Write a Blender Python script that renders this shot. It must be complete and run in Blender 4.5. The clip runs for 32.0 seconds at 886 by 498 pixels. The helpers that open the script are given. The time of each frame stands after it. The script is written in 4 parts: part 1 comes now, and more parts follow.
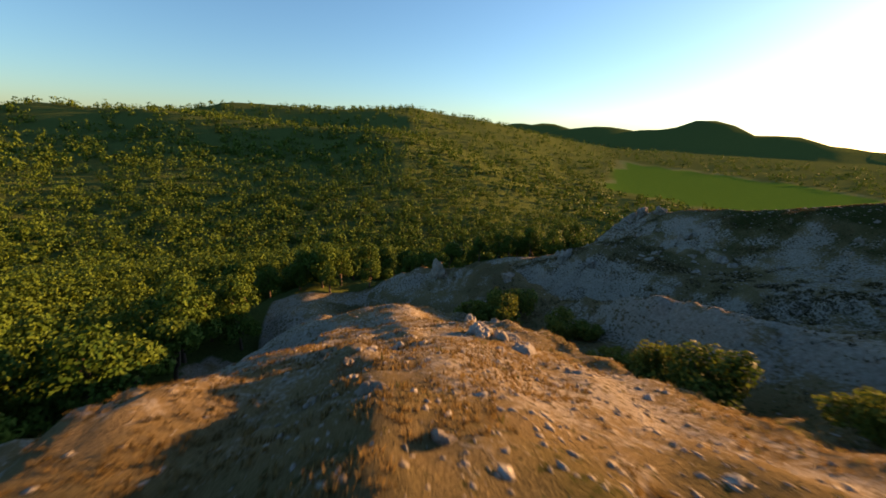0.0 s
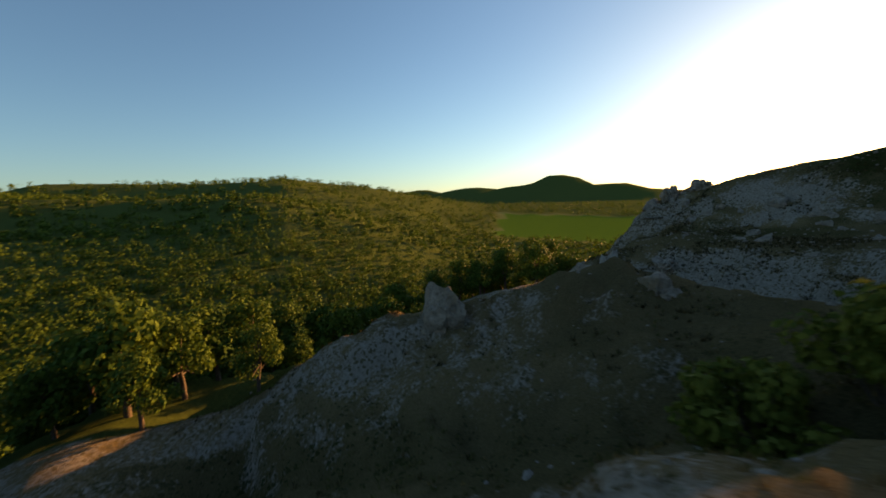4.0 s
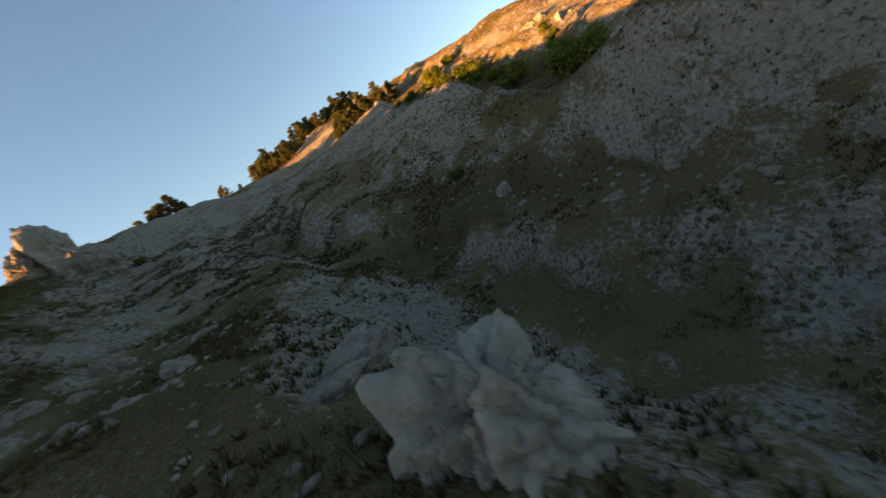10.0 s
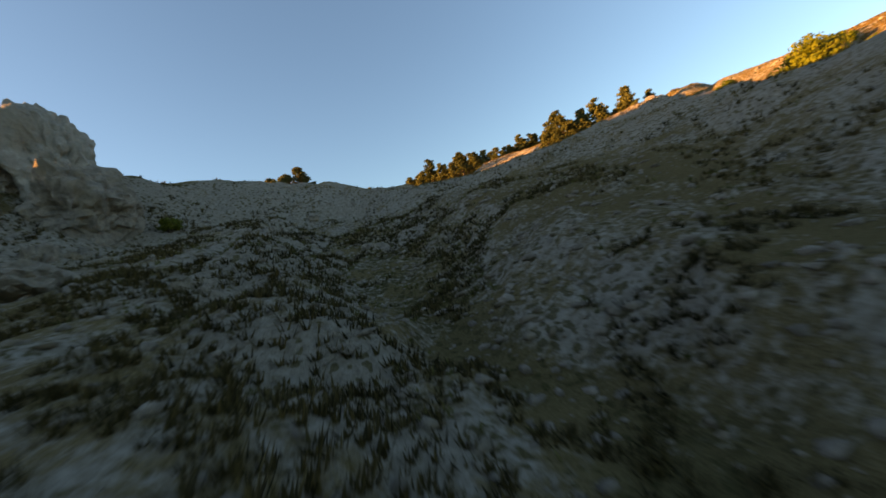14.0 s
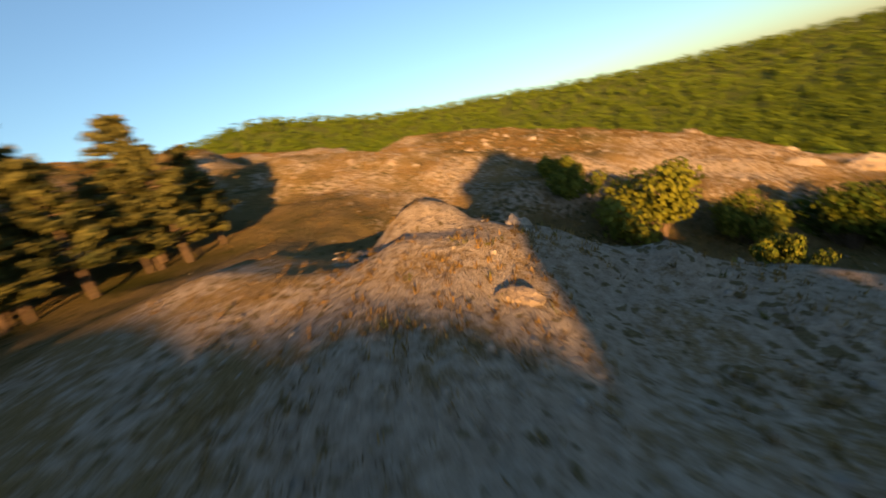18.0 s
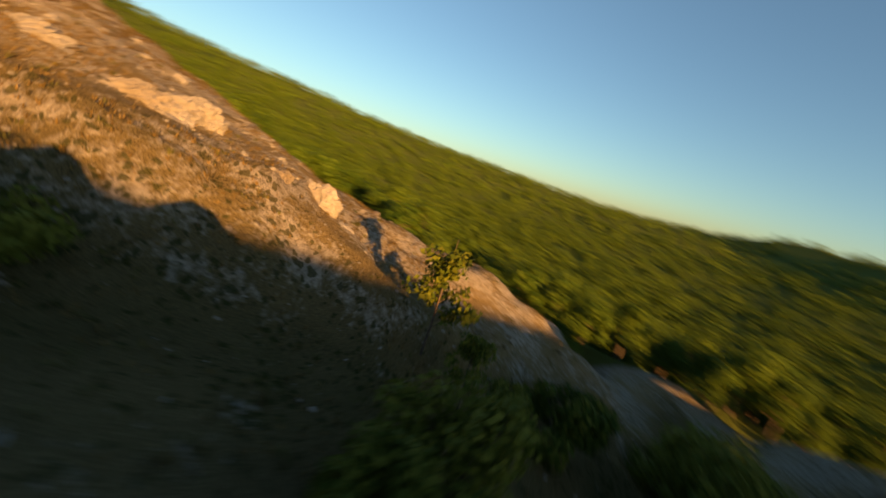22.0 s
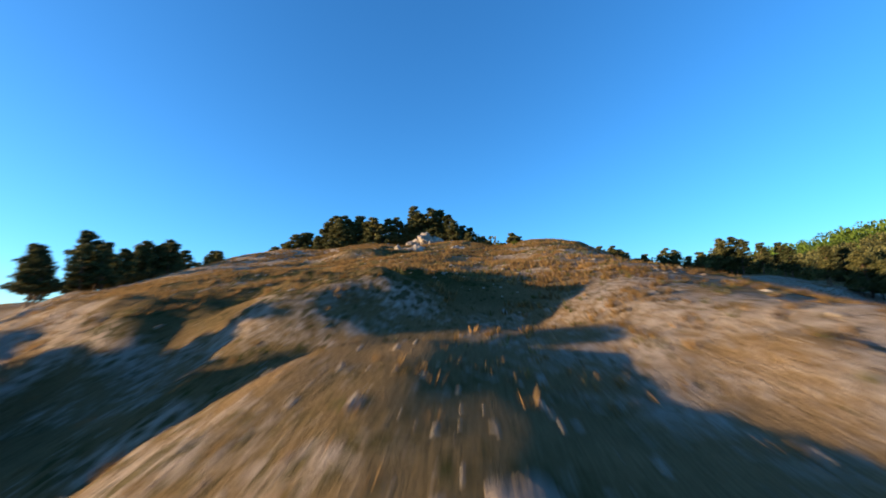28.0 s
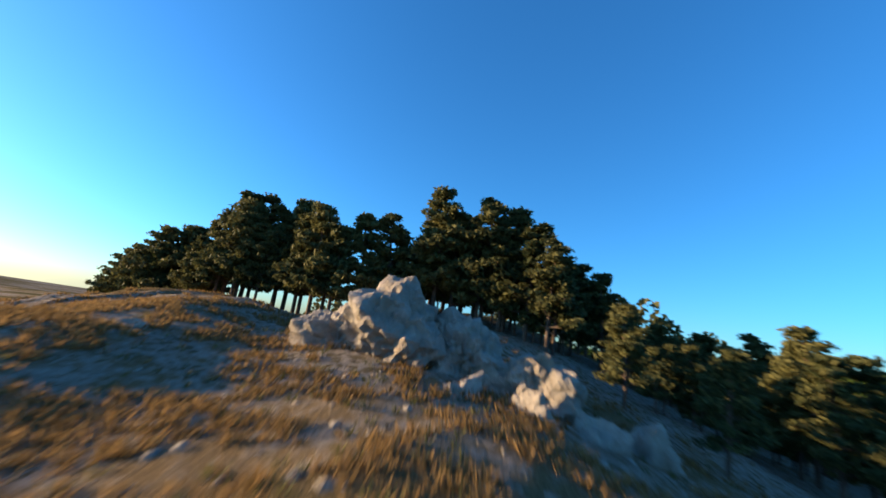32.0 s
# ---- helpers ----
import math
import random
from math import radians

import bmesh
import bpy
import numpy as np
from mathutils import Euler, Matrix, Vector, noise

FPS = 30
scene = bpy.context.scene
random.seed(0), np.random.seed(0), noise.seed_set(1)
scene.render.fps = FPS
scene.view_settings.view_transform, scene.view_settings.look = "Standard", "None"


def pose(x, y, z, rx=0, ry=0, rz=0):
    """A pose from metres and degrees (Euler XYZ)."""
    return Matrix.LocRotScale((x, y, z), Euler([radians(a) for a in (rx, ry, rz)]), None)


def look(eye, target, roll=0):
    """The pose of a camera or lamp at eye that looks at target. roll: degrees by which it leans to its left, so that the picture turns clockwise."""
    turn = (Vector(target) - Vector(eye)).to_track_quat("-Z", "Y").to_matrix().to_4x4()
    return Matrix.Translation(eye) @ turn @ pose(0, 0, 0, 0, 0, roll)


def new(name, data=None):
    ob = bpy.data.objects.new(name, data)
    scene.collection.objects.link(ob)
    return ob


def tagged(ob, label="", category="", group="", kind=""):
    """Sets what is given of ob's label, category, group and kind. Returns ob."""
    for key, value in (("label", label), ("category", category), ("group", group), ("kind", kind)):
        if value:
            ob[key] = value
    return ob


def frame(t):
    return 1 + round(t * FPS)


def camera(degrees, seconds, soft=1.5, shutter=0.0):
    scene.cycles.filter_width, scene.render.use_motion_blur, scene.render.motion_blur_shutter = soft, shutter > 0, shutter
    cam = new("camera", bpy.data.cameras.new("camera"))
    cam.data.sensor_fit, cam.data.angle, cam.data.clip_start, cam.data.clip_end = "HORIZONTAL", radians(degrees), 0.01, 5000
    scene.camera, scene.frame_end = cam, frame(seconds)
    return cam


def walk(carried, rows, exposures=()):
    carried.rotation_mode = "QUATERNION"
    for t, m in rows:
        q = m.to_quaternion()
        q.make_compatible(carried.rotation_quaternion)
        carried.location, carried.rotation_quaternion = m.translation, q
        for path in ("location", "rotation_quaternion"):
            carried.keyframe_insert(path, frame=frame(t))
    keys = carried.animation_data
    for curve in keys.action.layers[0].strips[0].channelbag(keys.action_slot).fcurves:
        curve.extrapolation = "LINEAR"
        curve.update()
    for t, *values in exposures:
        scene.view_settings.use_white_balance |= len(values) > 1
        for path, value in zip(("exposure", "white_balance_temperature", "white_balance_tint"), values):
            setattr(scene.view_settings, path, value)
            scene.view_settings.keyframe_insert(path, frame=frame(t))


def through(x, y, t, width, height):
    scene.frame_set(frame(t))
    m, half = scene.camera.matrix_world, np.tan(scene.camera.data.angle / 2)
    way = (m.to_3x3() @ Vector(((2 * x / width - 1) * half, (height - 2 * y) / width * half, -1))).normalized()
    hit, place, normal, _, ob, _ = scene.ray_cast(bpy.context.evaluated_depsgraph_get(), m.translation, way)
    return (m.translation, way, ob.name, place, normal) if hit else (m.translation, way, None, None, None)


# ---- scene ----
# ---------------- camera and its flight ----------------
cam = camera(96.0, 32.0, soft=1.6, shutter=0.5)


def aimed(eye, angles):
    """A camera pose from the eye and its yaw (to the left of +y), pitch (up) and lean, in degrees."""
    yaw, pitch, lean = (radians(a) for a in angles)
    ahead = Vector((-math.sin(yaw) * math.cos(pitch), math.cos(yaw) * math.cos(pitch), math.sin(pitch)))
    return look(eye, Vector(eye) + ahead, math.degrees(lean))


# seconds, eye, (yaw, pitch, lean)
PATH = [
    (0, (5.22, 4.13, -1.18), (-10.8, -15.6, 2.6)),
    (0.5, (5.49, 8.47, -2.73), (-11.6, -14.4, 0.9)),
    (1, (5.75, 13.06, -4.31), (-14.4, -15.7, -0.5)),
    (1.5, (6.38, 17.17, -6.04), (-15.7, -15.8, -1.2)),
    (2, (7.50, 21.80, -7.92), (-17.7, -15.3, -1.2)),
    (2.5, (8.39, 25.95, -9.68), (-18.0, -13.6, -0.6)),
    (3, (8.07, 29.75, -11.41), (-19.3, -11.1, -1.0)),
    (3.5, (6.74, 33.43, -12.82), (-22.2, -8.4, -1.8)),
    (4, (4.88, 37.23, -13.59), (-26.9, -5.9, -2.7)),
    (4.5, (3.20, 41.41, -14.21), (-33.9, -4.4, -3.5)),
    (5, (1.65, 46.12, -14.81), (-43.8, -4.4, -3.6)),
    (5.5, (1.09, 51.10, -15.56), (-54.7, -4.9, -3.5)),
    (6, (2.76, 56.48, -15.88), (-67.7, -4.6, -2.5)),
    (6.5, (6.46, 63.06, -16.46), (-85.5, -5.6, -2.7)),
    (7, (11.84, 67.55, -17.28), (-104.6, -5.9, -2.8)),
    (7.5, (17.41, 70.53, -17.65), (-118.2, -5.4, -3.5)),
    (8, (22.48, 72.30, -17.78), (-125.6, -2.8, -3.9)),
    (8.5, (27.08, 73.19, -17.91), (-133.9, -0.6, -7.0)),
    (9, (31.35, 73.40, -17.80), (-145.0, -0.3, -13.2)),
    (9.5, (35.19, 72.61, -17.41), (-161.4, -3.4, -24.0)),
    (10, (38.21, 70.87, -17.00), (-182.5, -11.6, -35.6)),
    (10.5, (39.28, 68.25, -16.81), (-188.5, -11.2, -31.1)),
    (11, (39.67, 64.53, -16.93), (-176.7, 1.4, -14.9)),
    (11.5, (39.93, 60.32, -17.01), (-162.3, 10.9, -0.1)),
    (12, (40.30, 55.99, -16.97), (-151.9, 14.1, 11.4)),
    (12.5, (41.03, 52.04, -16.94), (-148.4, 13.7, 16.3)),
    (13, (42.52, 48.12, -16.82), (-149.0, 14.1, 13.1)),
    (13.5, (44.68, 44.42, -16.35), (-159.3, 10.1, -1.4)),
    (14, (46.44, 40.85, -15.50), (-171.2, 4.5, -16.5)),
    (14.5, (47.47, 37.46, -15.09), (-173.5, 5.4, -13.6)),
    (15, (48.04, 33.53, -14.30), (-163.4, 11.6, 3.7)),
    (15.5, (49.33, 29.63, -12.80), (-149.3, 15.1, 20.3)),
    (16, (49.91, 24.87, -10.08), (-157.5, 9.7, 23.7)),
    (16.5, (49.59, 19.84, -7.27), (-177.9, 4.8, 17.5)),
    (17, (47.99, 14.86, -4.96), (-203.8, -0.1, 6.5)),
    (17.5, (44.78, 10.14, -3.39), (-229.2, -7.0, -6.0)),
    (18, (39.77, 5.77, -3.35), (-251.4, -14.7, -16.0)),
    (18.5, (37.07, 3.17, -2.89), (-275.2, -22.7, -18.8)),
    (19, (34.24, 1.83, -2.63), (-300.0, -30.7, -19.9)),
    (19.5, (31.21, 1.19, -2.59), (-328.4, -36.3, -16.1)),
    (20, (29.09, 2.38, -3.47), (-348.5, -35.1, -12.1)),
    (20.5, (26.60, 4.26, -4.95), (-359.4, -28.8, -5.1)),
    (21, (25.98, 9.86, -6.79), (-350.4, -23.2, 2.0)),
    (21.5, (28.08, 17.90, -8.23), (-324.8, -18.7, 10.8)),
    (22, (26.33, 28.59, -10.59), (-283.8, -11.3, 16.3)),
    (22.5, (22.34, 36.79, -11.35), (-236.2, -6.4, 26.2)),
    (23, (16.80, 41.00, -11.12), (-204.7, -5.0, 37.0)),
    (23.5, (13.33, 38.91, -11.31), (-195.8, -2.0, 30.6)),
    (24, (11.25, 35.36, -11.36), (-191.0, 2.8, 27.2)),
    (24.5, (9.99, 32.03, -11.18), (-182.4, 6.5, 24.9)),
    (25, (9.37, 29.40, -10.79), (-175.8, 9.1, 23.3)),
    (25.5, (9.06, 26.76, -10.29), (-171.4, 9.2, 20.3)),
    (26, (9.12, 24.23, -9.76), (-171.8, 10.5, 11.9)),
    (26.5, (9.87, 20.17, -8.45), (-168.7, 13.0, 7.7)),
    (27, (10.30, 12.63, -5.76), (-166.8, 11.7, 5.1)),
    (27.5, (10.94, 3.60, -3.06), (-167.0, 10.2, 1.8)),
    (28, (11.97, -5.77, -0.83), (-169.1, 9.2, -2.6)),
    (28.5, (13.57, -14.68, 1.15), (-172.6, 8.5, -8.0)),
    (29, (16.14, -22.20, 2.97), (-178.6, 7.1, -12.5)),
    (29.5, (17.86, -29.01, 4.13), (-183.6, 6.2, -16.4)),
    (30, (18.40, -35.90, 5.82), (-179.3, 9.5, -10.7)),
    (30.5, (18.56, -42.43, 6.85), (-173.1, 11.4, -4.1)),
    (31, (19.03, -48.34, 8.59), (-167.4, 11.2, 1.8)),
    (31.5, (19.75, -54.33, 9.91), (-161.3, 11.4, 6.7)),
    (32, (21.25, -60.03, 11.47), (-155.5, 12.0, 8.5)),
]
# seconds, stops, white balance
EXPOSURES = [(0, 1.7, 8200, 12), (2.5, 1.65, 8500, 13), (4.5, 1.25, 10600, 15), (6, 0.9, 12500, 19), (7, 0.7, 11500, 19), (8, 1.5, 11000, 20), (9, 2.15, 12400, 22), (10, 2.2, 12600, 22), (12, 2.2, 12800, 21), (15, 2.3, 12000, 18), (18, 1.75, 9800, 14), (19, 1.8, 9600, 16), (20, 1.6, 9200, 16), (20.5, 1.5, 10800, 16), (21.5, 1.35, 11000, 13), (23, 1.75, 9200, 9), (24, 1.9, 7600, 9), (25, 1.6, 5900, 3), (26.5, 1.65, 5700, 2), (29, 1.8, 4900, -2), (31, 1.72, 4650, -3), (32, 1.65, 5100, -2)]
walk(cam, [(t, aimed(eye, turn)) for t, eye, turn in PATH], EXPOSURES)

# ---------------- sky, sun ----------------
SUN_AZ, SUN_EL = 72.0, 6.8          # to the right of +y, above the horizon
sky_world = bpy.data.worlds.new("evening_sky")
scene.world = sky_world
sky_world.use_nodes = True
wn, wl = sky_world.node_tree.nodes, sky_world.node_tree.links
sky = wn.new("ShaderNodeTexSky")
sky.sky_type, sky.sun_disc = "NISHITA", False
sky.sun_elevation, sky.sun_rotation = radians(SUN_EL), radians(SUN_AZ)
sky.altitude, sky.air_density, sky.dust_density, sky.ozone_density = 300, 1.0, 0.7, 4.2
wl.new(sky.outputs[0], wn["Background"].inputs[0])
wn["Background"].inputs[1].default_value = 0.115

sun_data = bpy.data.lights.new("sun", "SUN")
sun_data.energy, sun_data.angle, sun_data.color = 5.0, radians(0.6), (1.0, 0.58, 0.26)
sun = new("sun", sun_data)
_a, _e = radians(SUN_AZ), radians(SUN_EL)
SUN_DIR = Vector((math.sin(_a) * math.cos(_e), math.cos(_a) * math.cos(_e), math.sin(_e)))
sun.matrix_world = look((0, 0, 200), Vector((0, 0, 200)) - SUN_DIR)


# ---------------- materials ----------------
def material(name):
    m = bpy.data.materials.new(name)
    m.use_nodes = True
    t = m.node_tree
    return m, t.nodes, t.links, t.nodes["Principled BSDF"]


def noise_node(n, l, vec, scale, detail=4.0, rough=0.6):
    t = n.new("ShaderNodeTexNoise")
    t.inputs["Scale"].default_value, t.inputs["Detail"].default_value, t.inputs["Roughness"].default_value = scale, detail, rough
    l.new(vec, t.inputs["Vector"])
    return t.outputs["Fac"]


def ramp_node(n, l, fac, stops):
    r = n.new("ShaderNodeValToRGB")
    while len(r.color_ramp.elements) < len(stops):
        r.color_ramp.elements.new(0.5)
    for e, (pos, col) in zip(r.color_ramp.elements, stops):
        e.position, e.color = pos, (*col, 1) if len(col) == 3 else col
    l.new(fac, r.inputs[0])
    return r.outputs[0]


def mix_node(n, l, fac, a, b):
    x = n.new("ShaderNodeMix")
    x.data_type = "RGBA"
    for sock, v in ((x.inputs[0], fac), (x.inputs[6], a), (x.inputs[7], b)):
        if isinstance(v, (int, float)):
            sock.default_value = v
        elif isinstance(v, tuple):
            sock.default_value = (*v, 1)
        else:
            l.new(v, sock)
    return x.outputs[2]


def math_node(n, l, op, a, b=0.0, clamp=False):
    x = n.new("ShaderNodeMath")
    x.operation, x.use_clamp = op, clamp
    for sock, v in ((x.inputs[0], a), (x.inputs[1], b)):
        if isinstance(v, (int, float)):
            sock.default_value = v
        else:
            l.new(v, sock)
    return x.outputs[0]


def bump_node(n, l, height, strength, dist, bsdf):
    b = n.new("ShaderNodeBump")
    b.inputs["Strength"].default_value, b.inputs["Distance"].default_value = strength, dist
    l.new(height, b.inputs["Height"])
    l.new(b.outputs[0], bsdf.inputs["Normal"])


def position(n):
    return n.new("ShaderNodeNewGeometry").outputs["Position"]


def make_ground():
    m, n, l, b = material("hillside_ground")
    pos = position(n)
    geo = n.new("ShaderNodeNewGeometry")
    sep = n.new("ShaderNodeSeparateXYZ")
    l.new(geo.outputs["Normal"], sep.inputs[0])
    steep = math_node(n, l, "SUBTRACT", 1.0, sep.outputs["Z"], True)
    big, mid, fine = noise_node(n, l, pos, 0.07, 3), noise_node(n, l, pos, 0.55, 5), noise_node(n, l, pos, 4.5, 6, 0.7)
    grit = noise_node(n, l, pos, 22.0, 3, 0.7)
    rock = ramp_node(n, l, fine, [(0.25, (0.19, 0.155, 0.12)), (0.5, (0.37, 0.315, 0.25)), (0.75, (0.52, 0.455, 0.375))])
    rock = mix_node(n, l, ramp_node(n, l, grit, [(0.3, (0.45, 0.45, 0.45)), (0.5, (0, 0, 0))]), rock, (0.15, 0.115, 0.08))
    dry = ramp_node(n, l, grit, [(0.25, (0.11, 0.075, 0.035)), (0.55, (0.27, 0.19, 0.095)), (0.8, (0.42, 0.31, 0.17))])
    green = ramp_node(n, l, grit, [(0.3, (0.024, 0.030, 0.009)), (0.7, (0.085, 0.085, 0.028))])
    att = n.new("ShaderNodeAttribute")
    att.attribute_name = "cover"            # x: green turf, y: forest floor, z: field
    cov = n.new("ShaderNodeSeparateXYZ")
    l.new(att.outputs["Vector"], cov.inputs[0])
    turf = mix_node(n, l, math_node(n, l, "ADD", math_node(n, l, "MULTIPLY", cov.outputs["X"], 1.1), math_node(n, l, "SUBTRACT", mid, 0.62), True), dry, green)
    # bare stone shows through where it is steep or by patches
    bare = math_node(n, l, "ADD", math_node(n, l, "MULTIPLY", steep, 1.7), math_node(n, l, "MULTIPLY", math_node(n, l, "SUBTRACT", big, 0.5), 1.2))
    bare = math_node(n, l, "ADD", bare, math_node(n, l, "MULTIPLY", math_node(n, l, "SUBTRACT", mid, 0.36), 2.2))
    bare = math_node(n, l, "ADD", bare, math_node(n, l, "MULTIPLY", math_node(n, l, "SUBTRACT", fine, 0.5), 2.0))
    bare = math_node(n, l, "SUBTRACT", bare, math_node(n, l, "MULTIPLY", cov.outputs["X"], 1.5))
    low = n.new("ShaderNodeAttribute")
    low.attribute_name = "heath"            # brown dwarf shrubs
    bare = math_node(n, l, "SUBTRACT", bare, math_node(n, l, "MULTIPLY", low.outputs["Fac"], 0.35))
    brown = ramp_node(n, l, grit, [(0.3, (0.05, 0.037, 0.019)), (0.7, (0.22, 0.165, 0.085))])
    turf = mix_node(n, l, math_node(n, l, "MULTIPLY", low.outputs["Fac"], 0.45), turf, brown)
    edge = ramp_node(n, l, bare, [(0.04, (0, 0, 0)), (0.5, (1, 1, 1))])
    col = mix_node(n, l, edge, turf, rock)
    # Wooded ground, lightened overall in place of haze on the far hills.
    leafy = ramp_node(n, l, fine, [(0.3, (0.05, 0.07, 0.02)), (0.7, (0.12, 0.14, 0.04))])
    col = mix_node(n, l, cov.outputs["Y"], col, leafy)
    crop = ramp_node(n, l, mid, [(0.3, (0.055, 0.125, 0.018)), (0.7, (0.085, 0.155, 0.025))])
    col = mix_node(n, l, cov.outputs["Z"], col, crop)
    # single tufts a hand's width to half a metre across, thinning out by patches
    cells = n.new("ShaderNodeTexVoronoi")
    cells.inputs["Scale"].default_value = 3.2
    wobble = n.new("ShaderNodeVectorMath")
    wobble.operation = "ADD"
    shake = n.new("ShaderNodeVectorMath")
    shake.operation = "SCALE"
    shake.inputs[3].default_value = 0.5
    jitter = n.new("ShaderNodeTexNoise")
    jitter.inputs["Scale"].default_value = 3.0
    l.new(pos, jitter.inputs["Vector"])
    l.new(jitter.outputs["Color"], shake.inputs[0])
    l.new(pos, wobble.inputs[0])
    l.new(shake.outputs[0], wobble.inputs[1])
    l.new(wobble.outputs[0], cells.inputs["Vector"])
    reach = math_node(n, l, "ADD", math_node(n, l, "MULTIPLY", math_node(n, l, "SUBTRACT", mid, 0.5), 0.9), math_node(n, l, "MULTIPLY", math_node(n, l, "SUBTRACT", big, 0.5), 0.9))
    reach = math_node(n, l, "ADD", math_node(n, l, "ADD", reach, 0.30), math_node(n, l, "MULTIPLY", low.outputs["Fac"], 0.05))
    tuft = ramp_node(n, l, math_node(n, l, "SUBTRACT", reach, cells.outputs["Distance"]), [(0.0, (0, 0, 0)), (0.07, (1, 1, 1))])
    tuft_col = mix_node(n, l, math_node(n, l, "ADD", cov.outputs["X"], 0.5, True), dry, green)
    tuft_col = mix_node(n, l, low.outputs["Fac"], tuft_col, brown)
    open_land = math_node(n, l, "SUBTRACT", 1.0, math_node(n, l, "ADD", cov.outputs["Y"], cov.outputs["Z"]), True)
    col = mix_node(n, l, math_node(n, l, "MULTIPLY", math_node(n, l, "MULTIPLY", tuft, open_land), 0.85), col, tuft_col)
    l.new(col, b.inputs["Base Color"])
    b.inputs["Roughness"].default_value = 0.95
    b.inputs["Specular IOR Level"].default_value = 0.0
    bump_node(n, l, math_node(n, l, "ADD", fine, math_node(n, l, "MULTIPLY", grit, 0.35)), 1.0, 0.35, b)
    return m


def make_stone(name, dark, pale, scale=2.2):
    m, n, l, b = material(name)
    pos = position(n)
    f, g, c = noise_node(n, l, pos, scale, 8, 0.68), noise_node(n, l, pos, scale * 0.25, 3), noise_node(n, l, pos, scale * 7, 4, 0.7)
    col = ramp_node(n, l, f, [(0.3, dark), (0.5, tuple((a + p) / 2 for a, p in zip(dark, pale))), (0.68, pale)])
    lichen = ramp_node(n, l, g, [(0.52, (0, 0, 0)), (0.66, (1, 1, 1))])
    col = mix_node(n, l, math_node(n, l, "MULTIPLY", lichen, 0.55), col, (0.24, 0.17, 0.09))
    info = n.new("ShaderNodeObjectInfo")
    col = mix_node(n, l, math_node(n, l, "MULTIPLY", info.outputs["Random"], 0.25), col, (0.22, 0.2, 0.18))
    l.new(col, b.inputs["Base Color"])
    b.inputs["Roughness"].default_value = 0.92
    b.inputs["Specular IOR Level"].default_value = 0.2
    bump_node(n, l, math_node(n, l, "ADD", f, math_node(n, l, "MULTIPLY", c, 0.3)), 1.0, 0.3, b)
    return m


def make_leaf(name, dark, pale, through=0.35, island=True):
    m, n, l, b = material(name)
    pos = position(n)
    info, geo = n.new("ShaderNodeObjectInfo"), n.new("ShaderNodeNewGeometry")
    per = geo.outputs["Random Per Island"]
    mixv = math_node(n, l, "ADD", math_node(n, l, "MULTIPLY", per, 0.55), math_node(n, l, "MULTIPLY", noise_node(n, l, pos, 0.09, 3), 0.9))
    mixv = math_node(n, l, "ADD", mixv, math_node(n, l, "MULTIPLY", info.outputs["Random"], 0.3))
    col = ramp_node(n, l, mixv, [(0.45, dark), (0.85, tuple((a + p) / 2 for a, p in zip(dark, pale))), (1.25 / 1.3, pale)])
    l.new(col, b.inputs["Base Color"])
    b.inputs["Roughness"].default_value = 0.7
    b.inputs["Specular IOR Level"].default_value = 0.08
    tr = n.new("ShaderNodeBsdfTranslucent")
    l.new(col, tr.inputs[0])
    ms = n.new("ShaderNodeMixShader")
    ms.inputs[0].default_value = through
    l.new(b.outputs[0], ms.inputs[1])
    l.new(tr.outputs[0], ms.inputs[2])
    l.new(ms.outputs[0], n["Material Output"].inputs[0])
    return m


def make_bark():
    m, n, l, b = material("bark")
    f = noise_node(n, l, position(n), 9.0, 5, 0.7)
    l.new(ramp_node(n, l, f, [(0.3, (0.035, 0.024, 0.017)), (0.7, (0.15, 0.10, 0.065))]), b.inputs["Base Color"])
    b.inputs["Roughness"].default_value = 0.95
    bump_node(n, l, f, 0.8, 0.05, b)
    return m


GROUND = make_ground()
STONE = make_stone("limestone", (0.14, 0.11, 0.08), (0.45, 0.37, 0.29))
PALE_STONE = make_stone("pale_limestone", (0.22, 0.19, 0.15), (0.52, 0.46, 0.385), 1.6)
LEAF = make_leaf("broad_leaves", (0.026, 0.062, 0.009), (0.085, 0.125, 0.018), 0.2)
BUSH_LEAF = make_leaf("bush_leaves", (0.035, 0.066, 0.011), (0.15, 0.16, 0.028), 0.35)
NEEDLE = make_leaf("pine_needles", (0.025, 0.036, 0.014), (0.12, 0.115, 0.04), 0.25)
GRASS = make_leaf("dry_grass", (0.075, 0.048, 0.016), (0.30, 0.19, 0.07), 0.4)
SEDGE = make_leaf("green_grass", (0.06, 0.065, 0.018), (0.17, 0.15, 0.05), 0.4)
HEATH = make_leaf("brown_heath", (0.03, 0.024, 0.010), (0.13, 0.09, 0.034), 0.3)
BARK = make_bark()


# ---------------- lie of the land ----------------
def hash2(ix, iy, seed):
    v = (ix * 374761393 + iy * 668265263 + seed * 974634777) & 0xFFFFFFFF
    v = ((v ^ (v >> 13)) * 1274126177) & 0xFFFFFFFF
    return ((v ^ (v >> 16)) & 0xFFFF) / 65535.0


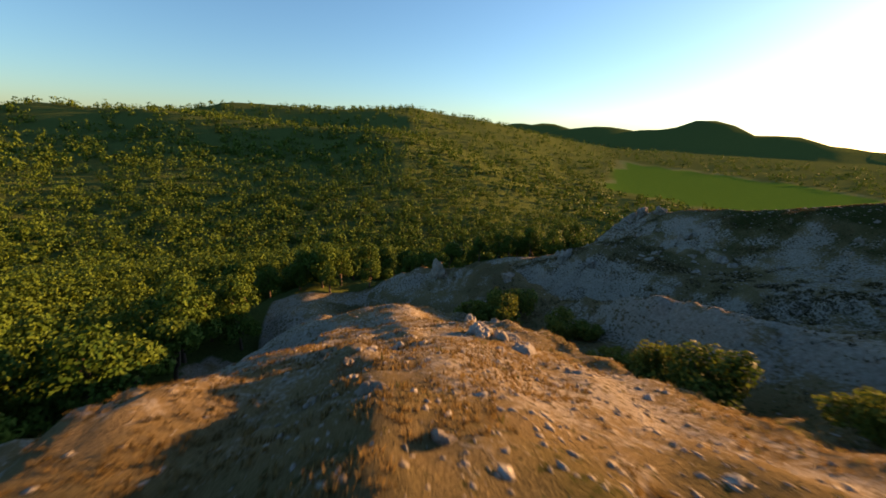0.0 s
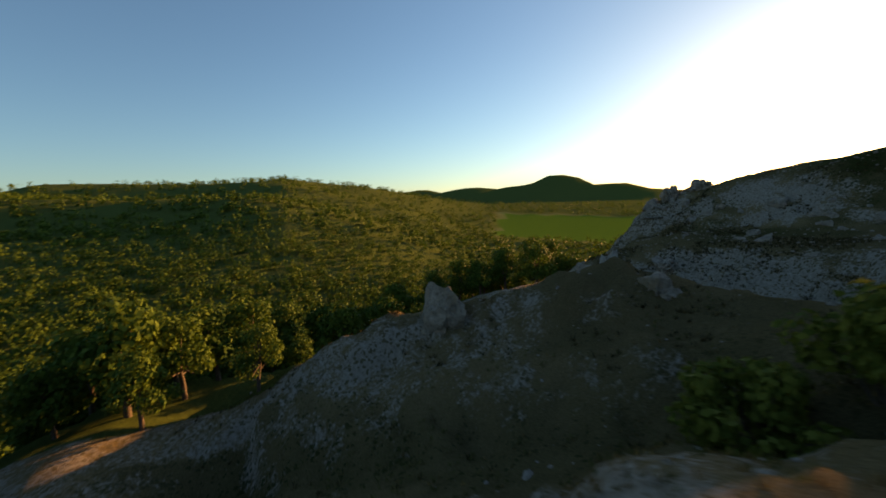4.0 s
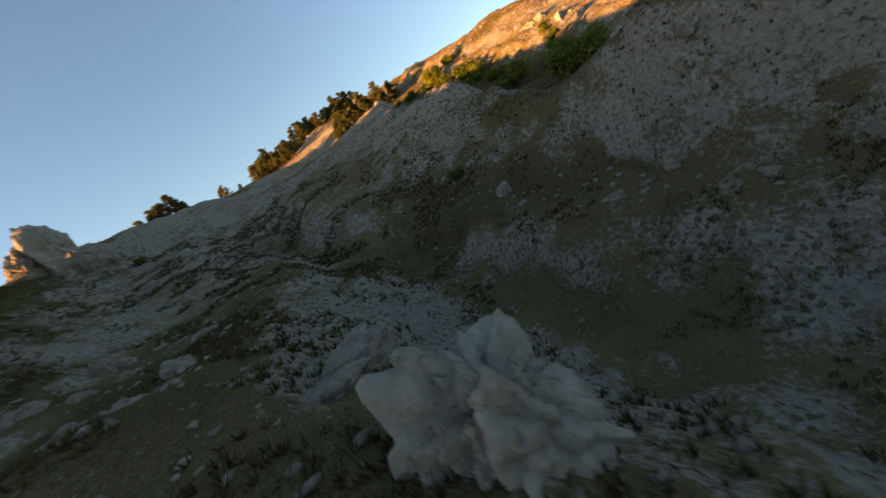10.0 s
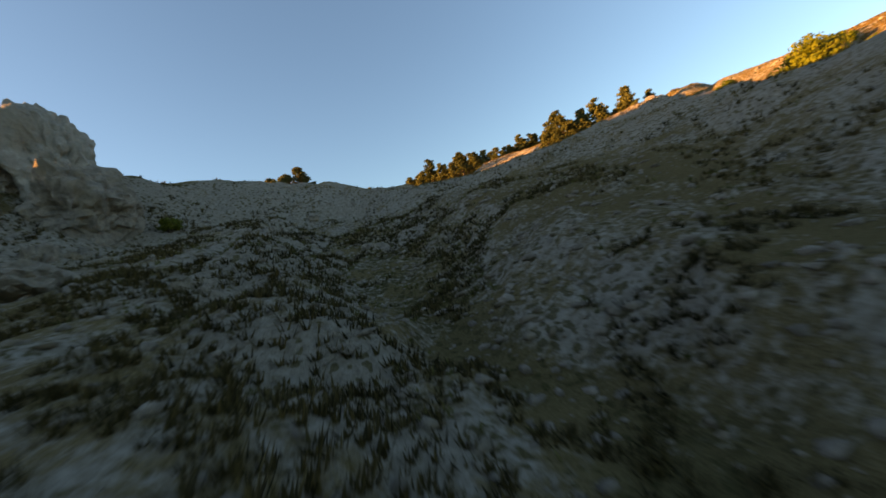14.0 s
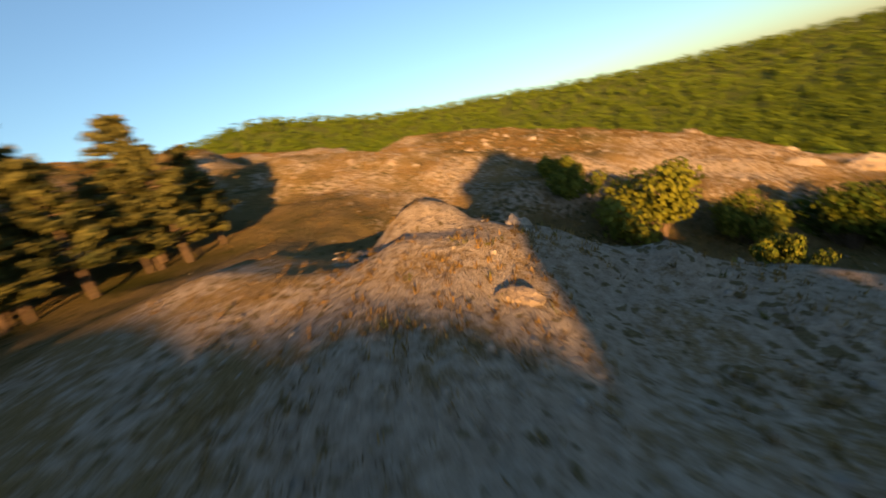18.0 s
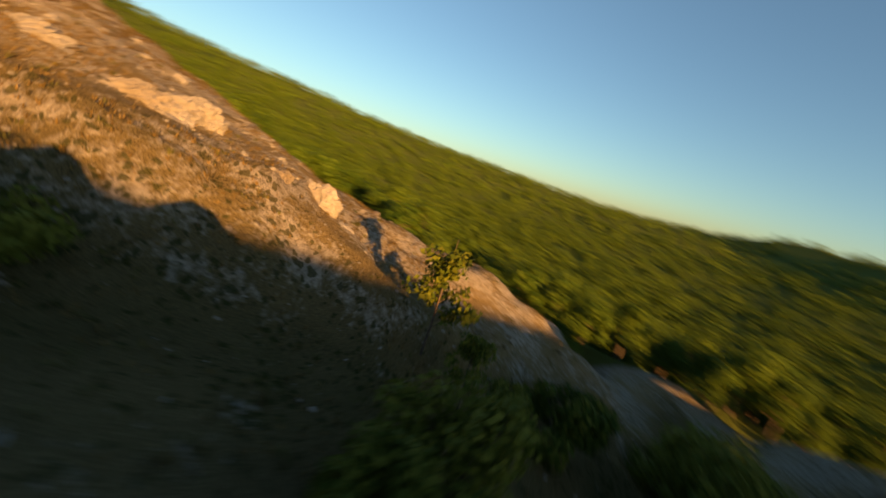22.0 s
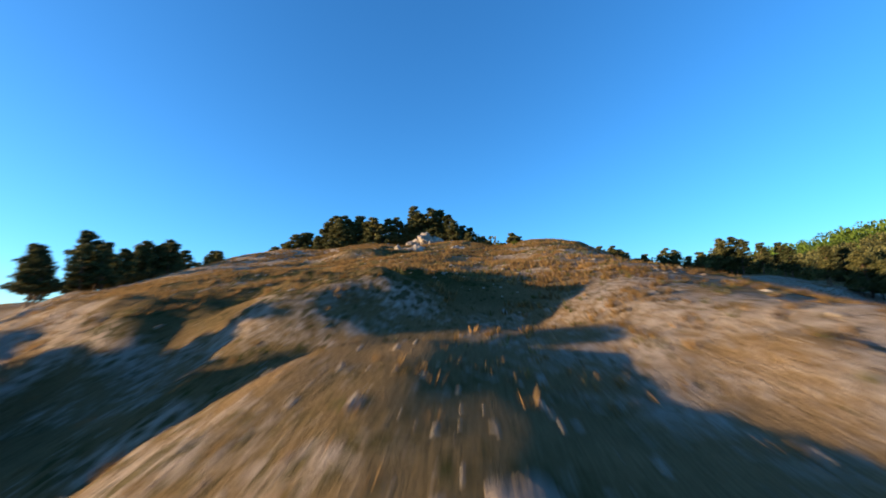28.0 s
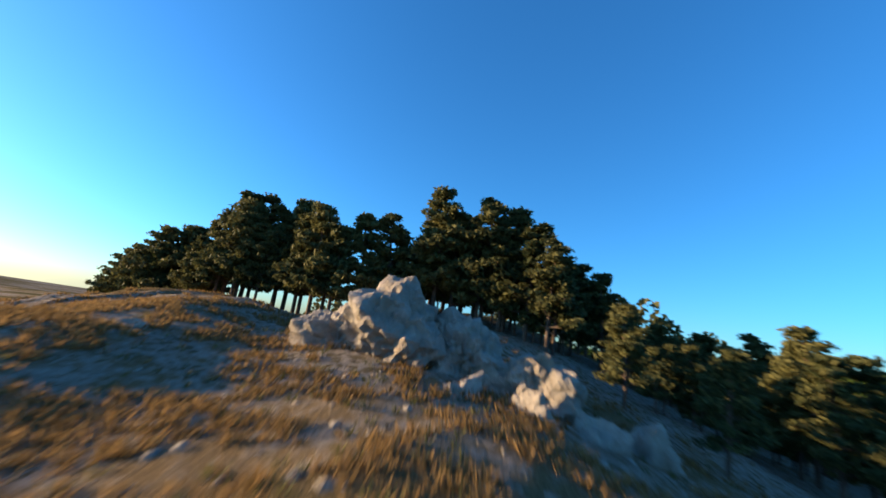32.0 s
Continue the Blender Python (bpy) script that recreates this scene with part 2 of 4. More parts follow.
def value_noise(x, y, seed=0):
    ix, iy = np.floor(x).astype(np.int64), np.floor(y).astype(np.int64)
    fx, fy = x - ix, y - iy
    fx, fy = fx * fx * (3 - 2 * fx), fy * fy * (3 - 2 * fy)
    a, b = hash2(ix, iy, seed), hash2(ix + 1, iy, seed)
    c, d = hash2(ix, iy + 1, seed), hash2(ix + 1, iy + 1, seed)
    return (a * (1 - fx) + b * fx) * (1 - fy) + (c * (1 - fx) + d * fx) * fy - 0.5


def fractal(x, y, scale, octaves=5, seed=0, gain=0.5):
    out, amp, f = 0, 1.0, 1.0 / scale
    for k in range(octaves):
        out, amp, f = out + amp * value_noise(x * f + 17.3 * k, y * f - 9.1 * k, seed + k), amp * gain, f * 2.03
    return out


# Crests and floors of the spurs: each a line of (x, y, height).
FIRST_SPUR = [(5, -6, -2), (5.2, 0, -3), (5.3, 4, -4.1), (5.6, 8.5, -5.2), (5.9, 13, -6.8), (6.6, 17.2, -8.4), (7.6, 21.8, -10.2), (8.3, 26, -12), (8.2, 33.6, -14.4), (11, 38.5, -16.9), (14, 42, -19.2), (15, 47, -23)]
FIRST_SPUR_MIDDLE = [(9, -3, -3.0), (8.5, 4, -4.6), (8.6, 12, -7.0), (9, 17, -8.6)]
FIRST_SPUR_SHOULDER = [(-1, -4, -3.7), (-0.9, 3, -5.0), (-0.2, 11, -7.0), (1.5, 18, -9.5), (3.0, 26, -12.8), (4.0, 33, -15.4)]
FIRST_SPUR_WEST = [(-8, -8, -4.9), (-8.5, 0, -7.2), (-7.5, 9, -10.2), (-5.5, 18, -13.2), (-3.5, 26, -16.6), (-2, 33, -19.6)]
FIRST_SPUR_BROW = [(9.8, 32, -14.7), (9.4, 28.4, -13.2), (9.8, 24.5, -11.9), (10.5, 20.5, -10.7), (11, 16.5, -9.3), (11.4, 10, -7.4), (12, 3.5, -5.2), (12.8, -5, -3.1), (13.9, -12.6, -1.2)]
FIRST_SPUR_FALL = [(19.5, 4.2, -6), (18.8, 6.8, -6.7), (15.7, 11.3, -8.4), (14, 17.3, -10.2), (13, 25.5, -12.2), (12.7, 28.2, -13.4), (12, 34, -16.5)]
UPPER_SLOPE = [(17.4, -20, 0.6), (19, -28, 2.3), (19.4, -36, 3.8), (19.5, -43, 5.1), (20, -50, 6.7), (21, -56, 8.2), (23, -63, 9.7), (29, -75, 11.2), (35, -92, 13.5), (40, -120, 15)]
UPPER_EAST = [(28, -20, 0.4), (33, -34, 3.4), (39, -48, 7.1), (45, -60, 10), (48, -80, 12.3)]
UPPER_BACK = [(26, -44, 5.9), (30, -55, 8.5), (35, -66, 10.6), (41, -76, 12.2)]
UPPER_MIDDLE = [(6, -16, -0.9), (9, -28, 1.9), (10, -42, 5.1), (9, -56, 7.5), (5, -72, 8.5)]
UPPER_WEST = [(-2, -30, -2.0), (-8, -55, 1.8), (-20, -85, 3.4), (-47, -123, 1.5), (-80, -135, -1)]
WEST_FOOT = [(-18, -40, -6), (-18, -15, -11), (-18, 5, -16), (-17, 22, -22), (-14, 38, -26), (-10, 52, -30)]
FOREST_VALE = [(-70, -85, -9), (-58, -30, -18), (-50, 10, -30), (-44, 50, -38), (-30, 90, -44), (10, 110, -46), (60, 125, -48), (120, 120, -46)]
HOLLOW = [(24.6, 4, -8.2), (23.8, 9.6, -9.8), (21.4, 15.6, -12), (18.8, 21.6, -14.2), (18, 28, -16.2), (18.5, 36, -18.4), (16, 44, -21.6), (10, 51, -23.8), (3, 58, -27.4)]
SADDLE = [(46, -3, -6.6), (39, -3, -5.8), (32.5, -3, -4.9), (27.5, -5, -5.4), (22, -7, -4.6)]
SECOND_SPUR = [(66, 2.3, -1.5), (58.8, 4, -4.28), (52, 6, -6.7), (45, 6.4, -7.7), (39, 4.8, -6.8), (34.5, 3, -5.2), (31.5, 2.7, -4.7), (30.3, 4.5, -5.3), (30.7, 9.5, -7.8), (30.3, 12.8, -8.6), (29.5, 16.6, -9.4), (28.4, 22.6, -10.8), (26.9, 29, -11.7), (25.4, 35.4, -15.2), (25.2, 41, -17.6), (24.6, 46, -17.7), (21.6, 52, -16.38), (17.5, 56.5, -17.91), (13, 60, -19.4), (8, 63, -22.6), (3, 67, -27.1)]
SECOND_WEST = [(27.4, 2, -7.3), (26.2, 6.6, -8.9), (25.4, 10.6, -10.1), (25, 16.6, -11.8), (23.8, 24.6, -15), (22.4, 32, -17), (21.6, 40, -18.4), (19, 47, -18.68), (14.5, 53, -20.88), (8, 58, -23.28)]
SECOND_EAST = [(48, 13.2, -9.69), (44, 15.7, -10.89), (42.5, 23.7, -13.3), (41, 29.7, -16.02), (37, 35.7, -18), (34, 42.2, -20.6), (31, 49.7, -22.2), (27, 57, -24.05), (20, 63, -26.31), (11, 69, -30)]
GULLY = [(57, 9.7, -8.77), (55.5, 17.2, -11.32), (52.5, 21.7, -13.57), (50, 27.2, -15.86), (48.3, 31.3, -17.8), (44.3, 35.7, -19.3), (40, 41.3, -21.4), (37, 50, -24.4), (33, 60, -26.8), (26, 70, -29.87), (14, 80, -34.5)]
THIRD_FLANK = [(64, 15.7, -6.9), (60, 23.7, -10.4), (58, 31.7, -12.6), (52.5, 38.2, -15.7), (49, 47.7, -17.4), (46.7, 57.6, -17.9), (45.8, 64.1, -17.2), (40.2, 68.7, -19.9), (34.2, 73.7, -24.6)]
THIRD_SPUR = [(54.5, 71.8, -14), (56.5, 69.2, -12.7), (59.5, 63.7, -11.3), (65, 53.7, -9.2), (71, 43.7, -6.6), (76.5, 34.7, -3.8), (79, 29.7, -2.77), (80, 23.7, -1.39), (76, 14.7, -0.62), (70, 6.7, -0.36), (66, 2.3, -0.8), (67, -8, -0.45), (64, -22, 0.66), (58, -45, 3), (45, -72, 8.5)]
PROW_FOOT = [(56, 73, -14.6), (54.5, 76, -18.1), (52, 79.5, -22.6), (47, 84, -29.5), (58, 86, -31.5), (72, 84, -29.5), (84, 70, -24.6)]
EAST_SIDE = [(98, 55, -24), (106, 25, -15), (108, -5, -11), (104, -40, -5), (92, -80, 1), (80, -120, 4)]
LINES = (SADDLE, UPPER_BACK, FIRST_SPUR, FIRST_SPUR_FALL, SECOND_WEST, FIRST_SPUR_MIDDLE, FIRST_SPUR_SHOULDER, FIRST_SPUR_WEST, FIRST_SPUR_BROW, UPPER_SLOPE, UPPER_EAST, UPPER_MIDDLE, UPPER_WEST, SECOND_EAST, WEST_FOOT, FOREST_VALE, HOLLOW, SECOND_SPUR, GULLY, THIRD_FLANK, THIRD_SPUR, PROW_FOOT, EAST_SIDE)
CENTRE = (25.0, 0.0)

# The skyline all round: degrees to the right of +y, elevation in degrees, distance.
SKYLINE = [(-180, 3.0, 330), (-160, 4.2, 330), (-145, 6.8, 340), (-130, 9.4, 350), (-115, 6.2, 370), (-95, 3.8, 430), (-75, 1.5, 480), (-56, 0.0, 540), (-47, 0.0, 580), (-37, 0.8, 640), (-29, 1.3, 680), (-22, 2.2, 720), (-15, 2.3, 760), (-7, 2.8, 790), (6, 3.6, 830), (15, 2.5, 860), (22, 1.4, 940), (27, 0.6, 1100), (33, 0.0, 1300), (60, -0.8, 1500), (80, -1.0, 1500), (110, -1.0, 1300), (130, 0.0, 700), (150, 1.5, 450), (180, 3.0, 330)]

# Side ridges: degrees to the right of +y, distance.
SIDE_RIDGE = [(-16, 680), (0, 620), (14, 560), (24, 520)]
FRONT_RIDGE = [(-34, 560), (-16, 470), (2, 400), (18, 360)]


def far_height(x, y):
    dx, dy = x - 0.0, y - 0.0
    r = np.hypot(dx, dy) + 1e-6
    az = np.degrees(np.arctan2(dx, dy))
    t = np.array(SKYLINE, float)
    el, crest = np.interp(az, t[:, 0], t[:, 1]), np.interp(az, t[:, 0], t[:, 2])
    floor = np.interp(az, [-180, -150, -120, -90, -60, -30, 0, 30, 60, 90, 120, 150, 180], [0, 0, -8, -25, -40, -46, -50, -62, -66, -60, -40, -12, 0])
    top = np.tan(np.radians(el)) * crest - 4
    k = np.clip((r - 130) / (crest - 130), 0, 1)
    k = k * k * (3 - 2 * k) * 0.55 + k * 0.45
    z = floor + (top - floor) * k
    out = np.clip((r - crest) / 1200, 0, 1)
    z = z + (np.minimum(top, -70) - z) * (out * out * (3 - 2 * out))
    folds = fractal(x, y, 260.0, 4, 31) * 34 * np.clip((r - 170) / 250, 0, 1) * np.clip((el + 0.5) / 4, 0, 1) * np.clip(2 - k * 1.7, 0, 1)
    z = z + folds
    # two wooded side ridges that run down from the main one
    for ridge, rise, wide in ((SIDE_RIDGE, 13.0, 42.0), (FRONT_RIDGE, 15.0, 34.0)):
        near, along = np.full(z.shape, 1e9), np.zeros(z.shape)
        for k, ((a0, r0), (a1, r1)) in enumerate(zip(ridge[:-1], ridge[1:])):
            p = np.array([math.sin(radians(a0)), math.cos(radians(a0))]) * r0
            q = np.array([math.sin(radians(a1)), math.cos(radians(a1))]) * r1 - p
            u = np.clip(((x - p[0]) * q[0] + (y - p[1]) * q[1]) / (q @ q), 0, 1)
            d = np.hypot(x - p[0] - u * q[0], y - p[1] - u * q[1])
            along = np.where(d < near, (k + u) / (len(ridge) - 1), along)
            near = np.minimum(near, d)
        z = z + rise * (1 - 0.7 * along) * np.exp(-(near / wide) ** 2)
    for a, d, e, w in ((42.4, 1700, 3.3, 170), (38.0, 1650, 2.1, 260), (49.0, 1750, 1.8, 190), (53.8, 1850, 1.55, 75), (57, 1900, 0.5, 190), (31, 2100, 2.2, 330), (24.5, 3600, 2.5, 300), (20.5, 3600, 2.3, 320)):
        cx, cy = math.sin(radians(a)) * d, math.cos(radians(a)) * d
        peak = math.tan(radians(e)) * d + 70
        z = np.maximum(z, -70 + peak * np.exp(-((x - cx) ** 2 + (y - cy) ** 2) / (2 * w * w)))
    return np.where(r > 4500, np.minimum(z, -72), z)


def densify(line, step=2.0):
    out = []
    for (a, b) in zip(line[:-1], line[1:]):
        a, b = np.array(a, float), np.array(b, float)
        k = max(1, int(np.hypot(*(b - a)[:2]) / step))
        out += [a + (b - a) * i / k for i in range(k)]
    return out + [np.array(line[-1], float)]


NODES = np.array([p for line in LINES for p in densify(line)])
_ring = np.radians(np.arange(0, 360, 4))
for _r in (150.0, 175.0):
    _x, _y = CENTRE[0] + _r * np.sin(_ring), CENTRE[1] + _r * np.cos(_ring)
    NODES = np.concatenate([NODES, np.stack([_x, _y, far_height(_x, _y)], 1)])


def near_height(x, y):
    shape = x.shape
    q = np.stack([x.ravel(), y.ravel()], 1)
    z = np.empty(len(q))
    for i in range(0, len(q), 4000):
        d2 = (q[i:i + 4000, :1] - NODES[None, :, 0]) ** 2 + (q[i:i + 4000, 1:] - NODES[None, :, 1]) ** 2
        w = 1.0 / (d2 + 2.0) ** 1.6
        z[i:i + 4000] = (w * NODES[None, :, 2]).sum(1) / w.sum(1)
    return z.reshape(shape)


def axis(lo, hi, step, reach, grow):
    inner = list(np.arange(lo, hi, step))
    up, down, s, a, b = [], [], step, hi, lo
    while a < reach:
        up.append(a)
        s *= grow
        a += s
    s = step
    b -= s
    while b > -reach:
        down.append(b)
        s *= grow
        b -= s
    return np.array(down[::-1] + inner + up)


XS, YS = axis(-14, 84, 0.42, 9000, 1.075), axis(-78, 80, 0.42, 9000, 1.075)
GX, GY = np.meshgrid(XS, YS, indexing="xy")
_r = np.hypot(GX - CENTRE[0], GY - CENTRE[1])
_blend = np.clip((_r - 118) / 50, 0, 1)
_blend = _blend * _blend * (3 - 2 * _blend)
# the smooth shape on every fourth line of the grid, then drawn through
_cx, _cy = XS[::4], YS[::4]
_coarse = near_height(*np.meshgrid(np.clip(_cx, -160, 210), np.clip(_cy, -180, 180), indexing="xy"))


def spline(grid, xs, ys, x, y):
    """Smooth values of a coarse grid, first along x and then along y."""
    ix = np.clip(np.searchsorted(xs, x) - 1, 0, len(xs) - 2)
    iy = np.clip(np.searchsorted(ys, y) - 1, 0, len(ys) - 2)
    fx = np.clip((x - xs[ix]) / (xs[ix + 1] - xs[ix]), 0, 1)
    fy = np.clip((y - ys[iy]) / (ys[iy + 1] - ys[iy]), 0, 1)
    return (grid[iy, ix] * (1 - fx) + grid[iy, ix + 1] * fx) * (1 - fy) + (grid[iy + 1, ix] * (1 - fx) + grid[iy + 1, ix + 1] * fx) * fy


SMOOTH = spline(_coarse, _cx, _cy, GX, GY) * (1 - _blend) + far_height(GX, GY) * _blend


def wooded(x, y):
    """1 where the broadleaf wood stands, 0 on the open spurs."""
    edge = fractal(x, y, 14.0, 3, 77) * 7
    west = (x < -15.5 - 0.06 * np.clip(-y, 0, 200) + edge * 0.6) & (y > -95 + 0.2 * x)
    west &= ~((x > -75) & (y < -45 + 0.25 * (x + 20)))
    north = (y > 50 + edge) & (x < -9)
    north |= (y > 64 + edge) & (x < 12)
    north |= (y > 76 + edge) & (x < 24)
    north |= (y > 88 + edge) & (x < 130)
    east = (x > 96 + edge) & (y > 25)
    r = np.hypot(x, y)
    az = np.degrees(np.arctan2(x, y))
    wood = west | north | east | (r > 175)
    wood &= ~((az > 62) & (az < 170) & (r > 500))
    wood &= ~meadow(x, y)
    wood &= ~((az < -152) & (r < 190)) & ~((az > 140) & (r < 200))
    return wood


def meadow(x, y):
    """The green field in the vale."""
    r, az = np.hypot(x, y), np.degrees(np.arctan2(x, y))
    return (az > 32.5 + 0.004 * (r - 500)) & (az < 62) & (r > 430 + 3.0 * np.abs(az - 48)) & (r < 820 - 4.0 * (az - 32))


_rough = (1 - np.clip((_r - 95) / 40, 0, 1))
_ribs = np.abs(fractal(GX, GY, 8.0, 4, 5)) * 3.0 + np.abs(fractal(GX, GY, 2.6, 3, 19)) * 1.3 + np.abs(fractal(GX, GY, 1.3, 2, 9)) * 0.5
_gx, _gy = np.gradient(SMOOTH, YS, XS)
SLOPE = np.hypot(_gx, _gy)
_steep = np.clip((SLOPE - 0.22) / 0.5, 0.12, 1.0)
HEIGHT = SMOOTH + _rough * (_steep * (_ribs - 0.95) + fractal(GX, GY, 9.0, 3, 3) * 0.5)
_woods = wooded(GX, GY)


def ground(x, y):
    return spline(HEIGHT, XS, YS, np.asarray(x, float), np.asarray(y, float))


# ---------------- small builders ----------------
def mesh_from(name, verts, faces, mat, smooth=False):
    me = bpy.data.meshes.new(name)
    me.from_pydata([tuple(v) for v in verts], [], faces)
    me.materials.append(mat)
    if smooth:
        me.polygons.foreach_set("use_smooth", [True] * len(me.polygons))
    me.update()
    return me


def quads_mesh(name, corners, mat):
    """A mesh of loose quads, from an array (n, 4, 3)."""
    n = len(corners)
    me = bpy.data.meshes.new(name)
    me.vertices.add(4 * n)
    me.loops.add(4 * n)
    me.polygons.add(n)
    me.vertices.foreach_set("co", np.ascontiguousarray(corners, dtype=np.float32).ravel())
    me.loops.foreach_set("vertex_index", np.arange(4 * n, dtype=np.int32))
    me.polygons.foreach_set("loop_start", np.arange(0, 4 * n, 4, dtype=np.int32))
    me.materials.append(mat)
    me.update(calc_edges=True)
    me.validate()
    return me


def child(name, me, parent, label=""):
    ob = new(name, me)
    ob.parent = parent
    return tagged(ob, label) if label else ob


def tube(verts, faces, path, radii, sides=7):
    """Adds a tapered tube along a path to the lists."""
    base = len(verts)
    for i, (p, r) in enumerate(zip(path, radii)):
        a = Vector(path[min(i + 1, len(path) - 1)]) - Vector(path[max(i - 1, 0)])
        a.normalize()
        u = a.orthogonal().normalized()
        v = a.cross(u)
        for k in range(sides):
            t = 2 * math.pi * k / sides
            verts.append(Vector(p) + (u * math.cos(t) + v * math.sin(t)) * r)
    for i in range(len(path) - 1):
        for k in range(sides):
            a, b = base + i * sides + k, base + i * sides + (k + 1) % sides
            faces.append((a, b, b + sides, a + sides))


def leaf_quads(points, size, rng, flat=0.0, long=1.0, out=None):
    """Small quads round the points, turned at random or, with out, roughly facing that way; flat presses them towards level."""
    n = len(points)
    a = rng.normal(size=(n, 3))
    a[:, 2] *= 1 - flat
    other = rng.normal(size=(n, 3))
    if out is not None:
        other = out + 0.42 * other
    a /= np.linalg.norm(a, axis=1)[:, None]
    b = np.cross(a, other)
    b /= np.linalg.norm(b, axis=1)[:, None] + 1e-9
    if out is not None:
        a = np.cross(b, other)
        a /= np.linalg.norm(a, axis=1)[:, None] + 1e-9
    s = size * rng.uniform(0.6, 1.3, (n, 1))
    a, b = a * s * long, b * s
    return np.stack([points - a - b * 0.7, points + a * 0.2 - b, points + a + b * 0.7, points - a * 0.2 + b], 1)


def outward(points, centre, up=0.25):
    """Unit vectors from the centre to the points, bent upwards a little."""
    d = points - centre
    d = d / (np.linalg.norm(d, axis=-1, keepdims=True) + 1e-9)
    d[..., 2] += up
    return d / np.linalg.norm(d, axis=-1, keepdims=True)


def ball_points(n, rng, shell=0.55):
    d = rng.normal(size=(n, 3))
    d /= np.linalg.norm(d, axis=1)[:, None]
    return d * (shell + (1 - shell) * rng.uniform(0, 1, (n, 1)) ** 0.5)


# ---------------- the ground ----------------
def build_ground():
    ny, nx = GX.shape
    co = np.stack([GX, GY, HEIGHT], -1).reshape(-1, 3).astype(np.float32)
    i = np.arange(ny * nx).reshape(ny, nx)
    f = np.stack([i[:-1, :-1], i[:-1, 1:], i[1:, 1:], i[1:, :-1]], -1).reshape(-1, 4).astype(np.int32)
    me = bpy.data.meshes.new("ground")
    me.vertices.add(len(co))
    me.vertices.foreach_set("co", co.ravel())
    me.loops.add(f.size)
    me.loops.foreach_set("vertex_index", f.ravel())
    me.polygons.add(len(f))
    me.polygons.foreach_set("loop_start", np.arange(0, f.size, 4, dtype=np.int32))
    me.polygons.foreach_set("use_smooth", np.ones(len(f), bool))
    me.update(calc_edges=True)
    turf = np.clip(fractal(GX, GY, 22.0, 4, 51) * 1.6 + 0.12, 0, 1) * np.clip(1.2 - SLOPE, 0, 1)
    # the green apron below the third spur's crest, and the hollow's floor
    for px, py, _ in densify(THIRD_SPUR[3:8], 3.0):
        turf = np.maximum(turf, 1.1 * np.exp(-(((GX - px + 2.5) ** 2 + (GY - py + 1) ** 2) / 6.0 ** 2)))
    turf = np.clip(turf + fractal(GX, GY, 3.0, 3, 66) * 0.5 * (turf > 0.15), 0, 1)
    hx = np.interp(GY, [p[1] for p in HOLLOW], [p[0] for p in HOLLOW])
    turf = np.maximum(turf, 0.55 * np.exp(-((GX - hx) / 5.0) ** 2) * (GY > -10) * (GY < 60))
    gx = np.interp(GY, [p[1] for p in GULLY], [p[0] for p in GULLY])
    turf = np.maximum(turf, 0.6 * np.exp(-((GX - gx) / 2.5) ** 2) * 0.6 * (GY > 15) * (GY < 60))
    # brown heath on the shaded sides of the gully
    heath = np.zeros(GX.shape)
    for line, wide in ((SECOND_EAST[1:], 6.0), (SECOND_SPUR[13:], 4.5), (THIRD_FLANK[4:], 3.5), (PROW_FOOT, 7.0)):
        for px, py, _ in densify(line, 3.0):
            heath = np.maximum(heath, np.exp(-(((GX - px) ** 2 + (GY - py) ** 2) / wide ** 2)))
    heath = np.clip(heath * 1.1 + fractal(GX, GY, 7.0, 3, 61) * 1.1 * (heath > 0.02), 0, 1)
    # the second spur's crest is bare
    for px, py, _ in densify(SECOND_SPUR[4:13], 2.0):
        crest = np.exp(-(((GX - px) ** 2 + (GY - py) ** 2) / 4.0 ** 2))
        turf, heath = np.minimum(turf, 1 - crest), np.minimum(heath, 1 - 2 * crest)
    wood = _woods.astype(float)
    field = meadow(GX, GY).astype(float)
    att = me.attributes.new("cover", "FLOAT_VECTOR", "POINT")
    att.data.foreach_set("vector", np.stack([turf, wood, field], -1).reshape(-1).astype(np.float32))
    low = me.attributes.new("heath", "FLOAT", "POINT")
    low.data.foreach_set("value", heath.reshape(-1).astype(np.float32))
    me.materials.append(GROUND)
    return tagged(new("ground", me), "rocky hillside with dry grass, pale gravel and a wooded vale", "ground", kind="structure")


build_ground()


